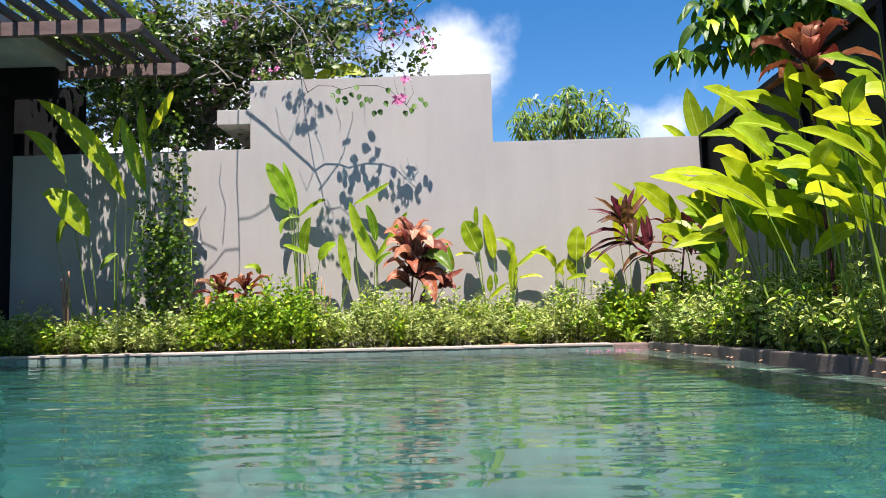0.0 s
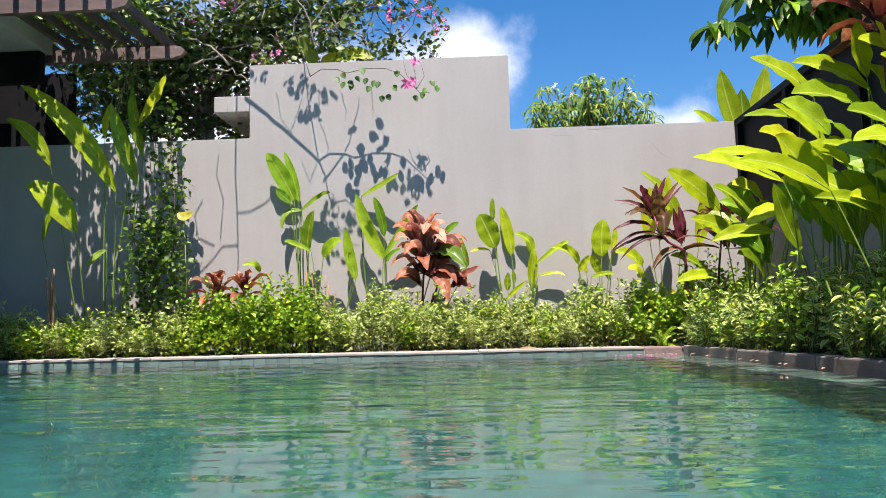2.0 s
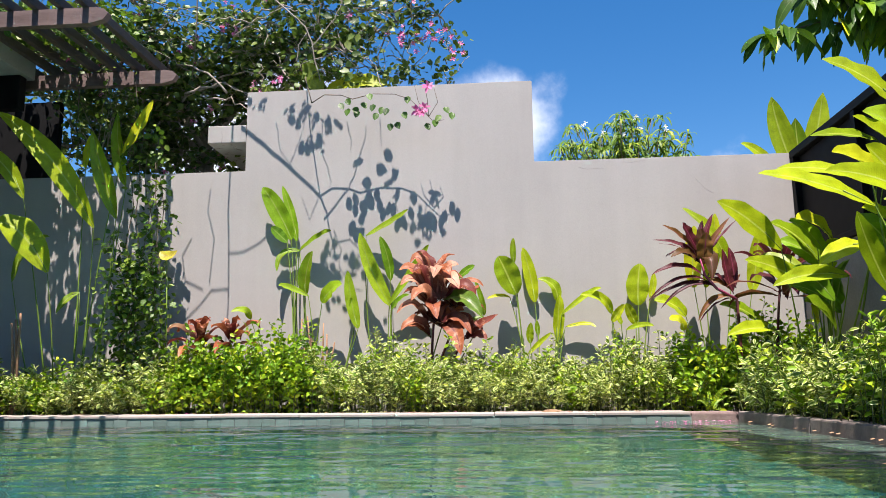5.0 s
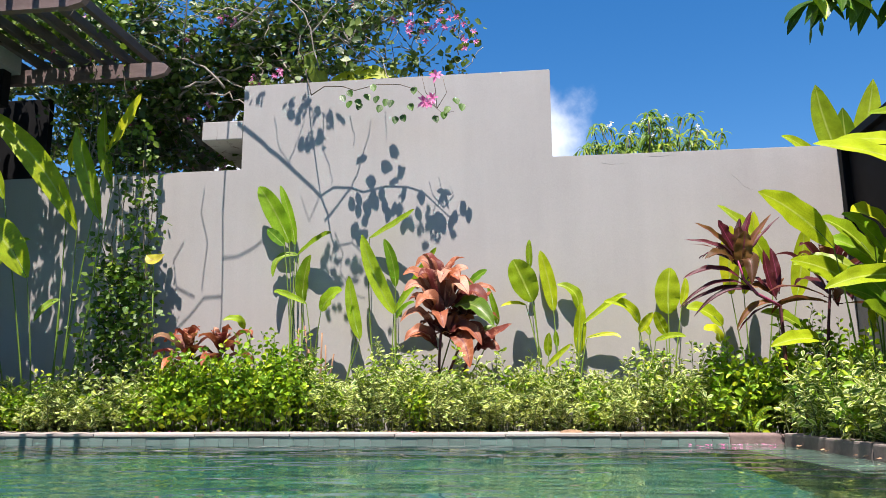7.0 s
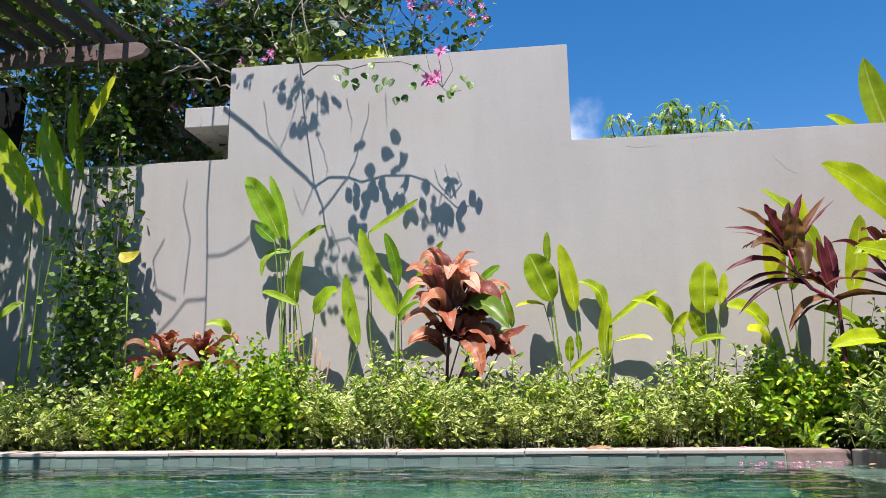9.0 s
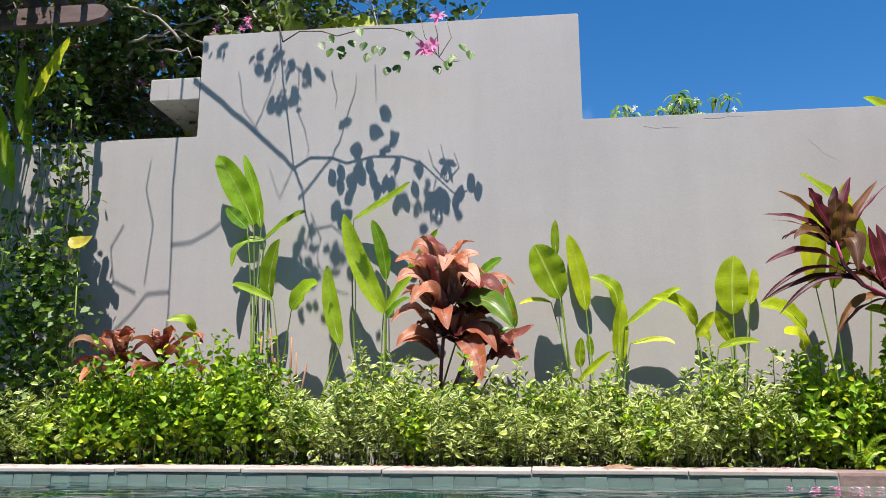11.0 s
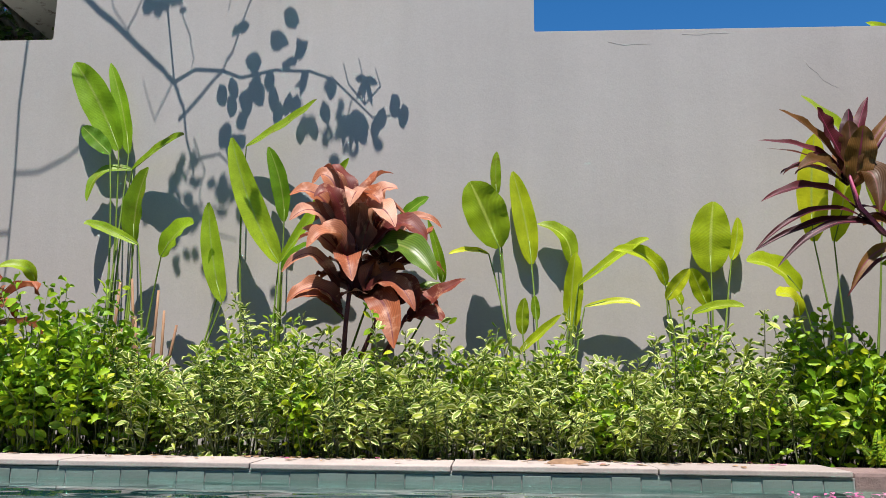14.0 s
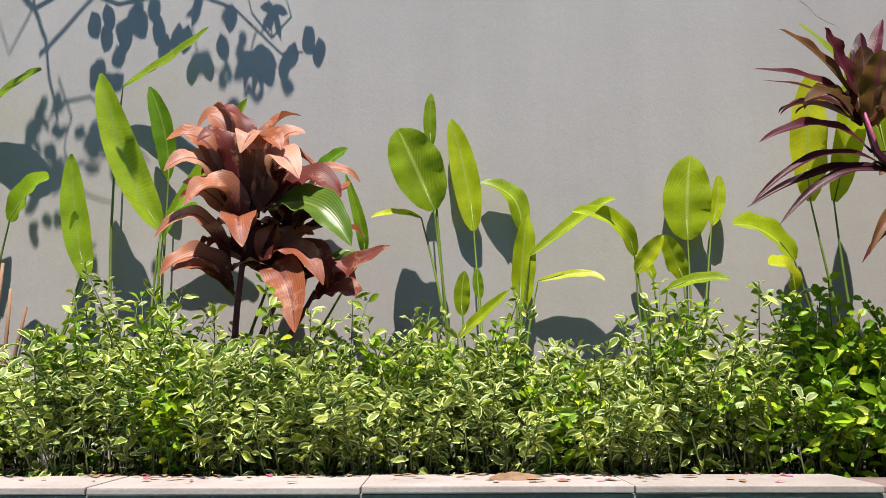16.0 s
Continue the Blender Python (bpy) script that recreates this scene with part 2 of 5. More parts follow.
HELICONIA = foliage("heliconia_leaf", (0.19, 0.31, 0.008), (0.46, 0.55, 0.012), (0.60, 0.61, 0.02), rib=(0.50, 0.58, 0.10), rough=0.36, through_light=0.28)
HELICONIA_DEEP = foliage("heliconia_leaf_deep", (0.11, 0.25, 0.012), (0.22, 0.40, 0.014), (0.36, 0.50, 0.02), rib=(0.34, 0.46, 0.08), rough=0.36, through_light=0.3)
HELICONIA_TORN = foliage("heliconia_leaf_worn", (0.20, 0.34, 0.012), (0.32, 0.46, 0.02), rib=(0.38, 0.46, 0.1), blotch=(0.22, 0.15, 0.03))
VARIEGATED = foliage("variegated_leaf", (0.09, 0.18, 0.02), (0.27, 0.39, 0.035), (0.52, 0.58, 0.06), margin=(0.74, 0.76, 0.34), rough=0.4, through_light=0.24)
BRIGHT = foliage("bright_shrub_leaf", (0.11, 0.26, 0.010), (0.32, 0.50, 0.014), (0.58, 0.62, 0.02), rib=(0.3, 0.44, 0.06), rough=0.38, through_light=0.2)
DEEP = foliage("deep_green_leaf", (0.03, 0.085, 0.012), (0.09, 0.20, 0.02), (0.16, 0.27, 0.03), rib=(0.14, 0.24, 0.05), rough=0.35, through_light=0.35)
CANOPY = foliage("canopy_leaf", (0.04, 0.085, 0.018), (0.13, 0.20, 0.04), (0.25, 0.31, 0.06), rib=(0.14, 0.20, 0.06), rough=0.36, through_light=0.3)
CLIMBING = foliage("climber_leaf", (0.045, 0.11, 0.016), (0.14, 0.25, 0.03), (0.32, 0.42, 0.05), rib=(0.18, 0.27, 0.06), rough=0.38, through_light=0.35)
NARROW = foliage("narrow_tree_leaf", (0.09, 0.19, 0.02), (0.20, 0.33, 0.035), (0.30, 0.40, 0.06), rib=(0.26, 0.36, 0.08), rough=0.4, through_light=0.4)
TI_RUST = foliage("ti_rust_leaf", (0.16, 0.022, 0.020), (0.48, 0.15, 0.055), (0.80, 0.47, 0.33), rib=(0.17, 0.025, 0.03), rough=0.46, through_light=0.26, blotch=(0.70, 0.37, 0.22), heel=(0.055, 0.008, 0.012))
TI_WINE = foliage("ti_wine_leaf", (0.045, 0.010, 0.014), (0.13, 0.022, 0.028), (0.24, 0.12, 0.03), rib=(0.26, 0.04, 0.09), rough=0.42, through_light=0.3)
TI_OLIVE = foliage("ti_olive_leaf", (0.07, 0.03, 0.012), (0.13, 0.06, 0.016), (0.17, 0.10, 0.02), rib=(0.2, 0.07, 0.05), rough=0.46, through_light=0.3, blotch=(0.13, 0.03, 0.02))
TI_GREEN = foliage("ti_green_leaf", (0.10, 0.20, 0.02), (0.20, 0.28, 0.03), rib=(0.24, 0.3, 0.06), rough=0.32, through_light=0.3)
PETAL = foliage("ti_pink_petal", (0.62, 0.10, 0.32), (0.80, 0.28, 0.52), (0.85, 0.5, 0.66), rough=0.5, through_light=0.4)
WHITE_PETAL = foliage("ti_white_petal", (0.7, 0.72, 0.66), (0.85, 0.86, 0.8), rough=0.5, through_light=0.3)
YELLOW_GREEN = foliage("yellowing_leaf", (0.34, 0.44, 0.02), (0.46, 0.52, 0.03), rib=(0.5, 0.55, 0.1), blotch=(0.5, 0.42, 0.05))
YELLOW_LEAF = foliage("yellow_leaf", (0.52, 0.50, 0.04), (0.66, 0.58, 0.08), rib=(0.6, 0.58, 0.2), blotch=(0.4, 0.25, 0.05))


# ---- mesh helpers ----
def part(name, bm, mat, parent=None, label=""):
    """Link a bmesh as one mesh object, under a thing or a part."""
    me = bpy.data.meshes.new(name)
    bm.to_mesh(me)
    bm.free()
    me.materials.append(mat)
    ob = new(name, me)
    ob.parent = parent
    return tagged(ob, label)


def thing(name, label, category, group="", kind="", at=(0, 0, 0)):
    ob = new(name)
    ob.location = at
    ob.empty_display_size = 0.1
    return tagged(ob, label, category, group, kind)


def box_bm(a, b, bevel=0.0, bm=None):
    """A box between two corners with worn, bevelled edges."""
    bm2 = bmesh.new()
    bmesh.ops.create_cube(bm2, size=1.0)
    for v in bm2.verts:
        v.co = Vector([(a[i] + b[i]) / 2 + v.co[i] * (b[i] - a[i]) for i in range(3)])
    if bevel:
        bmesh.ops.bevel(bm2, geom=bm2.edges[:], offset=bevel, segments=2, profile=0.6, affect="EDGES")
    return bm2


class Soup:
    """Gathers strips of leaf and tubes of stem with their UVs, to be linked as one mesh."""

    def __init__(self):
        self.v, self.f, self.uv = [], [], []

    def leaf(self, base, ctrl, tip, width, normal, seg=6, fold=0.25, shape=1.0, wave=0.0, blunt=0.72, cols=3):
        """A blade along the curve base-ctrl-tip, facing normal: folded at its midrib, tapered at both ends."""
        base, ctrl, tip, normal = (Vector(p) for p in (base, ctrl, tip, normal))
        start = len(self.v)
        for i in range(seg + 1):
            s = i / seg
            p = base * (1 - s) ** 2 + ctrl * (2 * s * (1 - s)) + tip * s * s
            d = (ctrl - base) * (1 - s) + (tip - ctrl) * s
            if d.length < 1e-6:
                d = tip - base
            d.normalize()
            side = d.cross(normal)
            if side.length < 1e-4:
                side = d.orthogonal()
            side.normalize()
            up = side.cross(d)
            w = 0.5 * width * (max(0.0, math.sin(math.pi * min(1, s ** shape * 0.985 + 0.012)))) ** blunt
            wv = wave * math.sin(s * 19 + base.x * 37) * w
            for k in range(cols):
                u = 2 * k / (cols - 1) - 1
                rise = fold * w * (abs(u) if cols == 3 else abs(u) * 1.5 - 0.5 * u * u) + wv * u * (1 if u > 0 else -0.6) * abs(u)
                self.v.append(p + side * (w * u) + up * rise)
                self.uv.append((0.5 + u / 2, s))
        for i in range(seg):
            for k in range(cols - 1):
                a = start + cols * i + k
                self.f.append((a, a + 1, a + cols + 1, a + cols))

    def tube(self, points, r0, r1, sides=6):
        points = [Vector(p) for p in points]
        start = len(self.v)
        n = len(points)
        ref = Vector((0.31, 0.82, 0.17))
        for i, p in enumerate(points):
            d = points[min(i + 1, n - 1)] - points[max(i - 1, 0)]
            d = d.normalized() if d.length > 1e-9 else Vector((0, 0, 1))
            a = d.cross(ref)
            if a.length < 1e-3:
                a = d.orthogonal()
            a.normalize()
            b = d.cross(a)
            r = r0 + (r1 - r0) * i / max(1, n - 1)
            for k in range(sides):
                ang = 2 * math.pi * k / sides
                self.v.append(p + (a * math.cos(ang) + b * math.sin(ang)) * r)
                self.uv.append((k / sides, i / n))
        for i in range(n - 1):
            for k in range(sides):
                q = start + i * sides
                self.f.append((q + k, q + (k + 1) % sides, q + sides + (k + 1) % sides, q + sides + k))
        self.f.append(tuple(start + k for k in reversed(range(sides))))
        self.f.append(tuple(start + (n - 1) * sides + k for k in range(sides)))

    def link(self, name, mat, parent=None, label="", smooth=True, kind=""):
        me = bpy.data.meshes.new(name)
        me.from_pydata([tuple(p) for p in self.v], [], self.f)
        layer = me.uv_layers.new(name="UVMap")
        idx = np.empty(len(me.loops), dtype=np.int32)
        me.loops.foreach_get("vertex_index", idx)
        layer.data.foreach_set("uv", np.array(self.uv, dtype=np.float32)[idx].ravel())
        me.polygons.foreach_set("use_smooth", [smooth] * len(me.polygons))
        me.materials.append(mat)
        me.update()
        ob = new(name, me)
        ob.parent = parent
        return tagged(ob, label, kind=kind)


def rnd(a, b):
    return random.uniform(a, b)


def one_leaf(parent, mat, base, ctrl, tip, width, normal=(0, -1, 0.25), fold=0.22, seg=9, shape=0.9, wave=0.0, name="leaf", label="", blunt=0.72):
    s = Soup()
    s.leaf(base, ctrl, tip, width, normal, seg, fold, shape, wave, blunt, 5)
    return s.link(name, mat, parent, label)


def one_stem(parent, mat, points, r0, r1, name="stem", sides=7, label=""):
    s = Soup()
    s.tube(points, r0, r1, sides)
    return s.link(name, mat, parent, label)


def curve3(a, b, c, n=8):
    a, b, c = Vector(a), Vector(b), Vector(c)
    return [a * (1 - s) ** 2 + b * (2 * s * (1 - s)) + c * s * s for s in [i / n for i in range(n + 1)]]

# leaf blades of the single plants: base, bend, tip, width, material
PADDLE_PAIR = [
    ((0.41, 7.5, 0.93), (0.33, 7.49, 1.13), (0.27, 7.47, 1.25), 0.205, HELICONIA),
    ((0.4, 7.53, 1.2), (0.39, 7.51, 1.3), (0.4, 7.5, 1.41), 0.053, HELICONIA_TORN),
    ((0.57, 7.64, 0.87), (0.55, 7.63, 1.1), (0.48, 7.62, 1.34), 0.111, HELICONIA),
    ((0.76, 7.62, 0.87), (0.78, 7.62, 1.04), (0.6, 7.62, 1.07), 0.089, HELICONIA),
    ((0.75, 7.58, 0.54), (0.75, 7.57, 0.73), (0.78, 7.56, 0.92), 0.099, HELICONIA),
    ((0.5, 7.5, 0.43), (0.6, 7.45, 0.52), (0.69, 7.4, 0.6), 0.050, HELICONIA),
    ((0.52, 7.52, 0.52), (0.51, 7.51, 0.6), (0.53, 7.5, 0.69), 0.063, HELICONIA),
    ((0.59, 7.56, 0.59), (0.58, 7.56, 0.65), (0.58, 7.56, 0.71), 0.043, HELICONIA),
    ((0.36, 7.55, 0.91), (0.26, 7.5, 0.94), (0.17, 7.45, 0.89), 0.035, HELICONIA),
    ((0.79, 7.56, 0.76), (1.06, 7.5, 0.97), (1.11, 7.45, 0.96), 0.058, HELICONIA),
    ((0.81, 7.5, 0.65), (1.01, 7.46, 0.7), (1.05, 7.42, 0.64), 0.036, HELICONIA),
]
PADDLE_SHORT = [
    ((1.2, 7.56, 0.76), (1.15, 7.5, 0.93), (0.94, 7.44, 0.91), 0.086, HELICONIA),
    ((1.2, 7.55, 0.69), (1.25, 7.53, 0.76), (1.3, 7.5, 0.83), 0.069, HELICONIA),
    ((1.28, 7.6, 0.67), (1.26, 7.6, 0.74), (1.2, 7.6, 0.78), 0.052, HELICONIA),
    ((1.43, 7.66, 0.83), (1.43, 7.64, 1.0), (1.46, 7.63, 1.18), 0.188, HELICONIA),
    ((1.53, 7.69, 0.89), (1.57, 7.69, 0.99), (1.57, 7.69, 1.1), 0.059, HELICONIA),
    ((1.4, 7.6, 0.67), (1.36, 7.58, 0.76), (1.32, 7.55, 0.84), 0.087, HELICONIA),
    ((1.31, 7.52, 0.62), (1.44, 7.46, 0.67), (1.51, 7.4, 0.64), 0.055, HELICONIA),
]
PADDLE_TALL = [
    ((-0.66, 7.52, 0.86), (-0.82, 7.49, 1.1), (-0.91, 7.46, 1.48), 0.129, HELICONIA_DEEP),
    ((-0.88, 7.6, 1.48), (-0.59, 7.53, 1.61), (-0.49, 7.45, 1.67), 0.068, HELICONIA_TORN),
    ((-0.66, 7.58, 1.08), (-0.66, 7.57, 1.27), (-0.75, 7.55, 1.46), 0.093, HELICONIA_DEEP),
    ((-0.67, 7.56, 0.87), (-0.38, 7.48, 1.25), (-0.31, 7.4, 1.35), 0.078, HELICONIA_DEEP),
    ((-0.64, 7.5, 0.82), (-0.56, 7.45, 0.92), (-0.48, 7.4, 0.93), 0.064, HELICONIA_DEEP),
    ((0.14, 7.5, 0.76), (0.15, 7.47, 0.83), (0.07, 7.45, 1.06), 0.047, HELICONIA_DEEP),
    ((-0.08, 7.56, 1.08), (-0.0, 7.53, 1.15), (0.07, 7.5, 1.18), 0.075, HELICONIA_DEEP),
]
PADDLE_WORN = [
    ((-1.54, 7.58, 1.46), (-1.67, 7.57, 1.76), (-1.80, 7.55, 1.93), 0.165, HELICONIA_DEEP),
    ((-1.57, 7.55, 1.43), (-1.66, 7.53, 1.52), (-1.7, 7.5, 1.56), 0.095, HELICONIA_DEEP),
    ((-1.47, 7.6, 1.36), (-1.25, 7.55, 1.51), (-1.17, 7.5, 1.51), 0.083, HELICONIA_TORN),
    ((-1.47, 7.6, 1.36), (-1.66, 7.55, 1.39), (-1.64, 7.5, 1.17), 0.064, HELICONIA_TORN),
    ((-1.39, 7.52, 0.96), (-1.4, 7.49, 1.15), (-1.32, 7.46, 1.33), 0.123, HELICONIA_TORN),
    ((-1.36, 7.5, 0.95), (-1.57, 7.45, 1.06), (-1.59, 7.4, 1.03), 0.055, HELICONIA_DEEP),
    ((-1.24, 7.5, 0.89), (-1.15, 7.45, 1.03), (-1.05, 7.4, 1.03), 0.134, HELICONIA_DEEP),
    ((-0.93, 7.52, 0.67), (-1.0, 7.51, 0.88), (-1.02, 7.5, 1.16), 0.103, HELICONIA_DEEP),
    ((-0.96, 7.55, 0.72), (-0.99, 7.53, 0.83), (-0.99, 7.5, 0.93), 0.055, HELICONIA_DEEP),
    ((-1.5, 7.62, 1.45), (-1.54, 7.62, 1.69), (-1.64, 7.62, 1.95), 0.083, HELICONIA_DEEP),
    ((-1.86, 7.5, 0.76), (-1.87, 7.45, 0.87), (-2.0, 7.4, 0.82), 0.067, HELICONIA_DEEP),
]
PADDLE_SHADE = [
    ((-3.13, 7.25, 1.53), (-3.47, 7.17, 2.23), (-3.98, 7.1, 2.54), 0.296, HELICONIA_DEEP),
    ((-2.91, 7.2, 1.59), (-3.04, 7.17, 1.97), (-3.14, 7.15, 2.35), 0.217, HELICONIA_DEEP),
    ((-2.91, 7.25, 2.17), (-2.72, 7.22, 2.39), (-2.64, 7.2, 2.62), 0.203, HELICONIA_DEEP),
    ((-2.89, 7.3, 1.89), (-3.0, 7.3, 2.22), (-3.0, 7.3, 2.55), 0.174, HELICONIA_DEEP),
    ((-3.48, 7.2, 1.15), (-3.71, 7.12, 1.6), (-3.88, 7.05, 1.56), 0.386, HELICONIA_DEEP),
    ((-3.16, 7.15, 0.97), (-3.25, 7.1, 0.93), (-3.29, 7.05, 0.79), 0.093, HELICONIA_DEEP),
    ((-3.74, 7.2, 1.79), (-3.89, 7.15, 2.15), (-4.12, 7.1, 2.22), 0.211, HELICONIA_DEEP),
    ((-3.85, 7.3, 1.09), (-3.73, 7.25, 1.46), (-3.48, 7.2, 1.45), 0.192, HELICONIA_TORN),
    ((-3.29, 7.35, 2.07), (-3.29, 7.35, 2.24), (-3.24, 7.35, 2.41), 0.108, HELICONIA_DEEP),
]
PADDLE_SIDE_A = [
    ((2.12, 2.93, 1.26), (1.97, 2.87, 1.33), (1.80, 2.81, 1.31), 0.100, HELICONIA),
    ((2.13, 2.94, 1.45), (1.97, 2.88, 1.58), (1.80, 2.82, 1.58), 0.138, HELICONIA),
    ((2.10, 2.95, 0.84), (1.89, 2.89, 1.00), (1.70, 2.83, 1.00), 0.091, HELICONIA),
    ((2.07, 3.14, 1.15), (2.06, 3.08, 1.23), (2.10, 3.02, 1.29), 0.096, HELICONIA),
    ((1.96, 3.24, 0.85), (1.95, 3.18, 0.97), (2.00, 3.12, 1.02), 0.142, HELICONIA),
    ((2.14, 3.24, 0.78), (1.99, 3.18, 0.88), (1.85, 3.12, 0.85), 0.142, HELICONIA),
    ((2.28, 3.25, 1.13), (2.09, 3.19, 1.14), (1.90, 3.13, 1.14), 0.121, HELICONIA),
    ((2.27, 3.30, 0.78), (2.16, 3.24, 0.89), (2.10, 3.18, 0.97), 0.099, HELICONIA),
]
PADDLE_SIDE_B = [
    ((2.18, 3.38, 0.70), (2.02, 3.32, 0.83), (1.90, 3.26, 0.79), 0.165, HELICONIA),
    ((2.22, 3.45, 0.65), (2.08, 3.39, 0.61), (1.95, 3.33, 0.50), 0.092, HELICONIA),
    ((2.19, 3.57, 0.93), (2.02, 3.51, 1.02), (1.85, 3.45, 0.95), 0.136, HELICONIA),
    ((2.46, 3.61, 1.08), (2.30, 3.55, 1.19), (2.15, 3.49, 1.19), 0.132, HELICONIA),
    ((2.20, 3.71, 1.03), (2.04, 3.65, 1.13), (1.90, 3.59, 1.12), 0.141, HELICONIA),
    ((2.39, 3.88, 1.22), (2.25, 3.82, 1.40), (2.15, 3.76, 1.42), 0.147, HELICONIA),
    ((2.36, 4.00, 1.40), (2.27, 3.94, 1.53), (2.20, 3.88, 1.63), 0.137, HELICONIA),
    ((2.01, 4.05, 0.83), (1.75, 3.99, 1.00), (1.53, 3.93, 0.98), 0.120, HELICONIA),
]
PADDLE_SIDE_C = [
    ((2.47, 4.08, 1.46), (2.30, 4.02, 1.58), (2.15, 3.96, 1.57), 0.134, HELICONIA),
    ((2.29, 4.18, 1.44), (2.22, 4.12, 1.57), (2.20, 4.06, 1.70), 0.123, HELICONIA),
    ((2.31, 4.20, 1.25), (2.07, 4.14, 1.38), (1.86, 4.08, 1.34), 0.192, HELICONIA),
    ((2.34, 4.23, 0.72), (2.16, 4.17, 0.83), (1.95, 4.11, 0.81), 0.097, HELICONIA),
    ((2.34, 4.26, 1.40), (2.10, 4.20, 1.54), (1.90, 4.14, 1.52), 0.145, HELICONIA),
    ((2.48, 4.28, 0.68), (2.31, 4.22, 0.83), (2.15, 4.16, 0.82), 0.153, HELICONIA),
    ((2.15, 4.42, 0.84), (1.98, 4.36, 1.08), (1.85, 4.30, 1.18), 0.215, HELICONIA),
    ((1.95, 4.49, 0.96), (1.67, 4.43, 1.09), (1.43, 4.37, 1.09), 0.116, HELICONIA),
]
PADDLE_SIDE_D = [
    ((2.34, 4.51, 0.58), (2.17, 4.45, 0.74), (2.05, 4.39, 0.83), 0.117, HELICONIA),
    ((2.00, 4.61, 1.11), (1.77, 4.55, 1.17), (1.55, 4.49, 1.14), 0.082, HELICONIA),
    ((2.48, 4.81, 1.08), (2.30, 4.75, 1.19), (2.15, 4.69, 1.18), 0.170, HELICONIA),
    ((2.23, 5.02, 0.62), (2.11, 4.96, 0.83), (2.05, 4.90, 1.02), 0.128, HELICONIA),
    ((2.39, 5.06, 1.59), (2.20, 5.00, 1.78), (1.97, 4.94, 1.82), 0.170, HELICONIA),
    ((2.48, 5.08, 1.25), (2.27, 5.02, 1.45), (2.10, 4.96, 1.52), 0.155, HELICONIA),
    ((2.54, 5.19, 0.85), (2.32, 5.13, 1.05), (2.15, 5.07, 1.07), 0.191, HELICONIA),
    ((2.29, 5.41, 0.94), (2.15, 5.35, 0.93), (2.00, 5.29, 0.81), 0.121, HELICONIA),
]
PADDLE_SIDE_E = [
    ((2.47, 5.49, 1.32), (2.30, 5.43, 1.45), (2.15, 5.37, 1.45), 0.165, HELICONIA),
    ((2.59, 5.77, 1.62), (2.38, 5.71, 1.68), (2.15, 5.65, 1.63), 0.100, HELICONIA),
    ((2.45, 6.02, 0.84), (2.18, 5.96, 0.88), (1.95, 5.90, 0.77), 0.123, HELICONIA),
    ((2.08, 6.08, 1.02), (1.87, 6.02, 1.25), (1.67, 5.96, 1.32), 0.172, HELICONIA),
    ((2.44, 6.54, 0.77), (2.21, 6.48, 0.99), (1.95, 6.42, 1.01), 0.164, HELICONIA),
    ((2.50, 6.59, 1.02), (2.33, 6.53, 1.24), (2.15, 6.47, 1.27), 0.175, HELICONIA),
    ((2.28, 6.91, 0.56), (2.09, 6.85, 0.60), (1.90, 6.79, 0.52), 0.119, HELICONIA),
    ((2.31, 7.23, 0.59), (2.14, 7.17, 0.78), (1.94, 7.11, 0.77), 0.135, HELICONIA),
]
# strap leaves of the ti plants: base, bend, tip, width, material
RUST_CROWN = [
    ((-0.26, 7.32, 0.84), (-0.38, 7.28, 1.21), (-0.53, 7.26, 1.11), 0.114, TI_RUST),
    ((-0.27, 7.32, 0.82), (-0.39, 7.25, 1.14), (-0.51, 7.20, 0.98), 0.110, TI_RUST),
    ((-0.25, 7.32, 0.87), (-0.35, 7.33, 1.34), (-0.45, 7.34, 1.18), 0.101, TI_RUST),
    ((-0.25, 7.32, 0.89), (-0.29, 7.36, 1.32), (-0.42, 7.38, 1.26), 0.110, TI_RUST),
    ((-0.25, 7.32, 0.87), (-0.32, 7.26, 1.21), (-0.41, 7.22, 1.09), 0.097, TI_RUST),
    ((-0.24, 7.32, 0.87), (-0.19, 7.22, 1.24), (-0.24, 7.16, 1.03), 0.132, TI_RUST),
    ((-0.22, 7.32, 0.87), (-0.19, 7.24, 1.20), (-0.11, 7.19, 1.05), 0.127, TI_RUST),
    ((-0.21, 7.32, 0.84), (-0.14, 7.22, 1.16), (-0.04, 7.16, 0.94), 0.144, TI_RUST),
]
RUST_RIGHT = [
    ((-0.22, 7.32, 0.95), (-0.20, 7.36, 1.27), (-0.08, 7.38, 1.24), 0.088, TI_RUST),
    ((-0.21, 7.32, 0.93), (-0.15, 7.32, 1.20), (-0.05, 7.32, 1.15), 0.101, TI_RUST),
    ((-0.20, 7.32, 0.89), (-0.12, 7.35, 1.17), (-0.02, 7.37, 1.03), 0.101, TI_RUST),
    ((-0.19, 7.32, 0.86), (-0.01, 7.28, 1.08), (0.09, 7.26, 0.90), 0.114, TI_RUST),
    ((-0.15, 7.32, 0.87), (0.04, 7.32, 1.10), (0.15, 7.32, 0.97), 0.057, TI_RUST),
    ((-0.07, 7.32, 0.81), (0.04, 7.35, 0.90), (0.11, 7.37, 0.99), 0.091, TI_RUST),
    ((-0.08, 7.32, 0.80), (-0.03, 7.37, 0.99), (0.03, 7.40, 1.04), 0.095, TI_RUST),
    ((-0.17, 7.32, 0.87), (0.02, 7.22, 0.93), (0.14, 7.16, 0.71), 0.148, TI_GREEN),
]
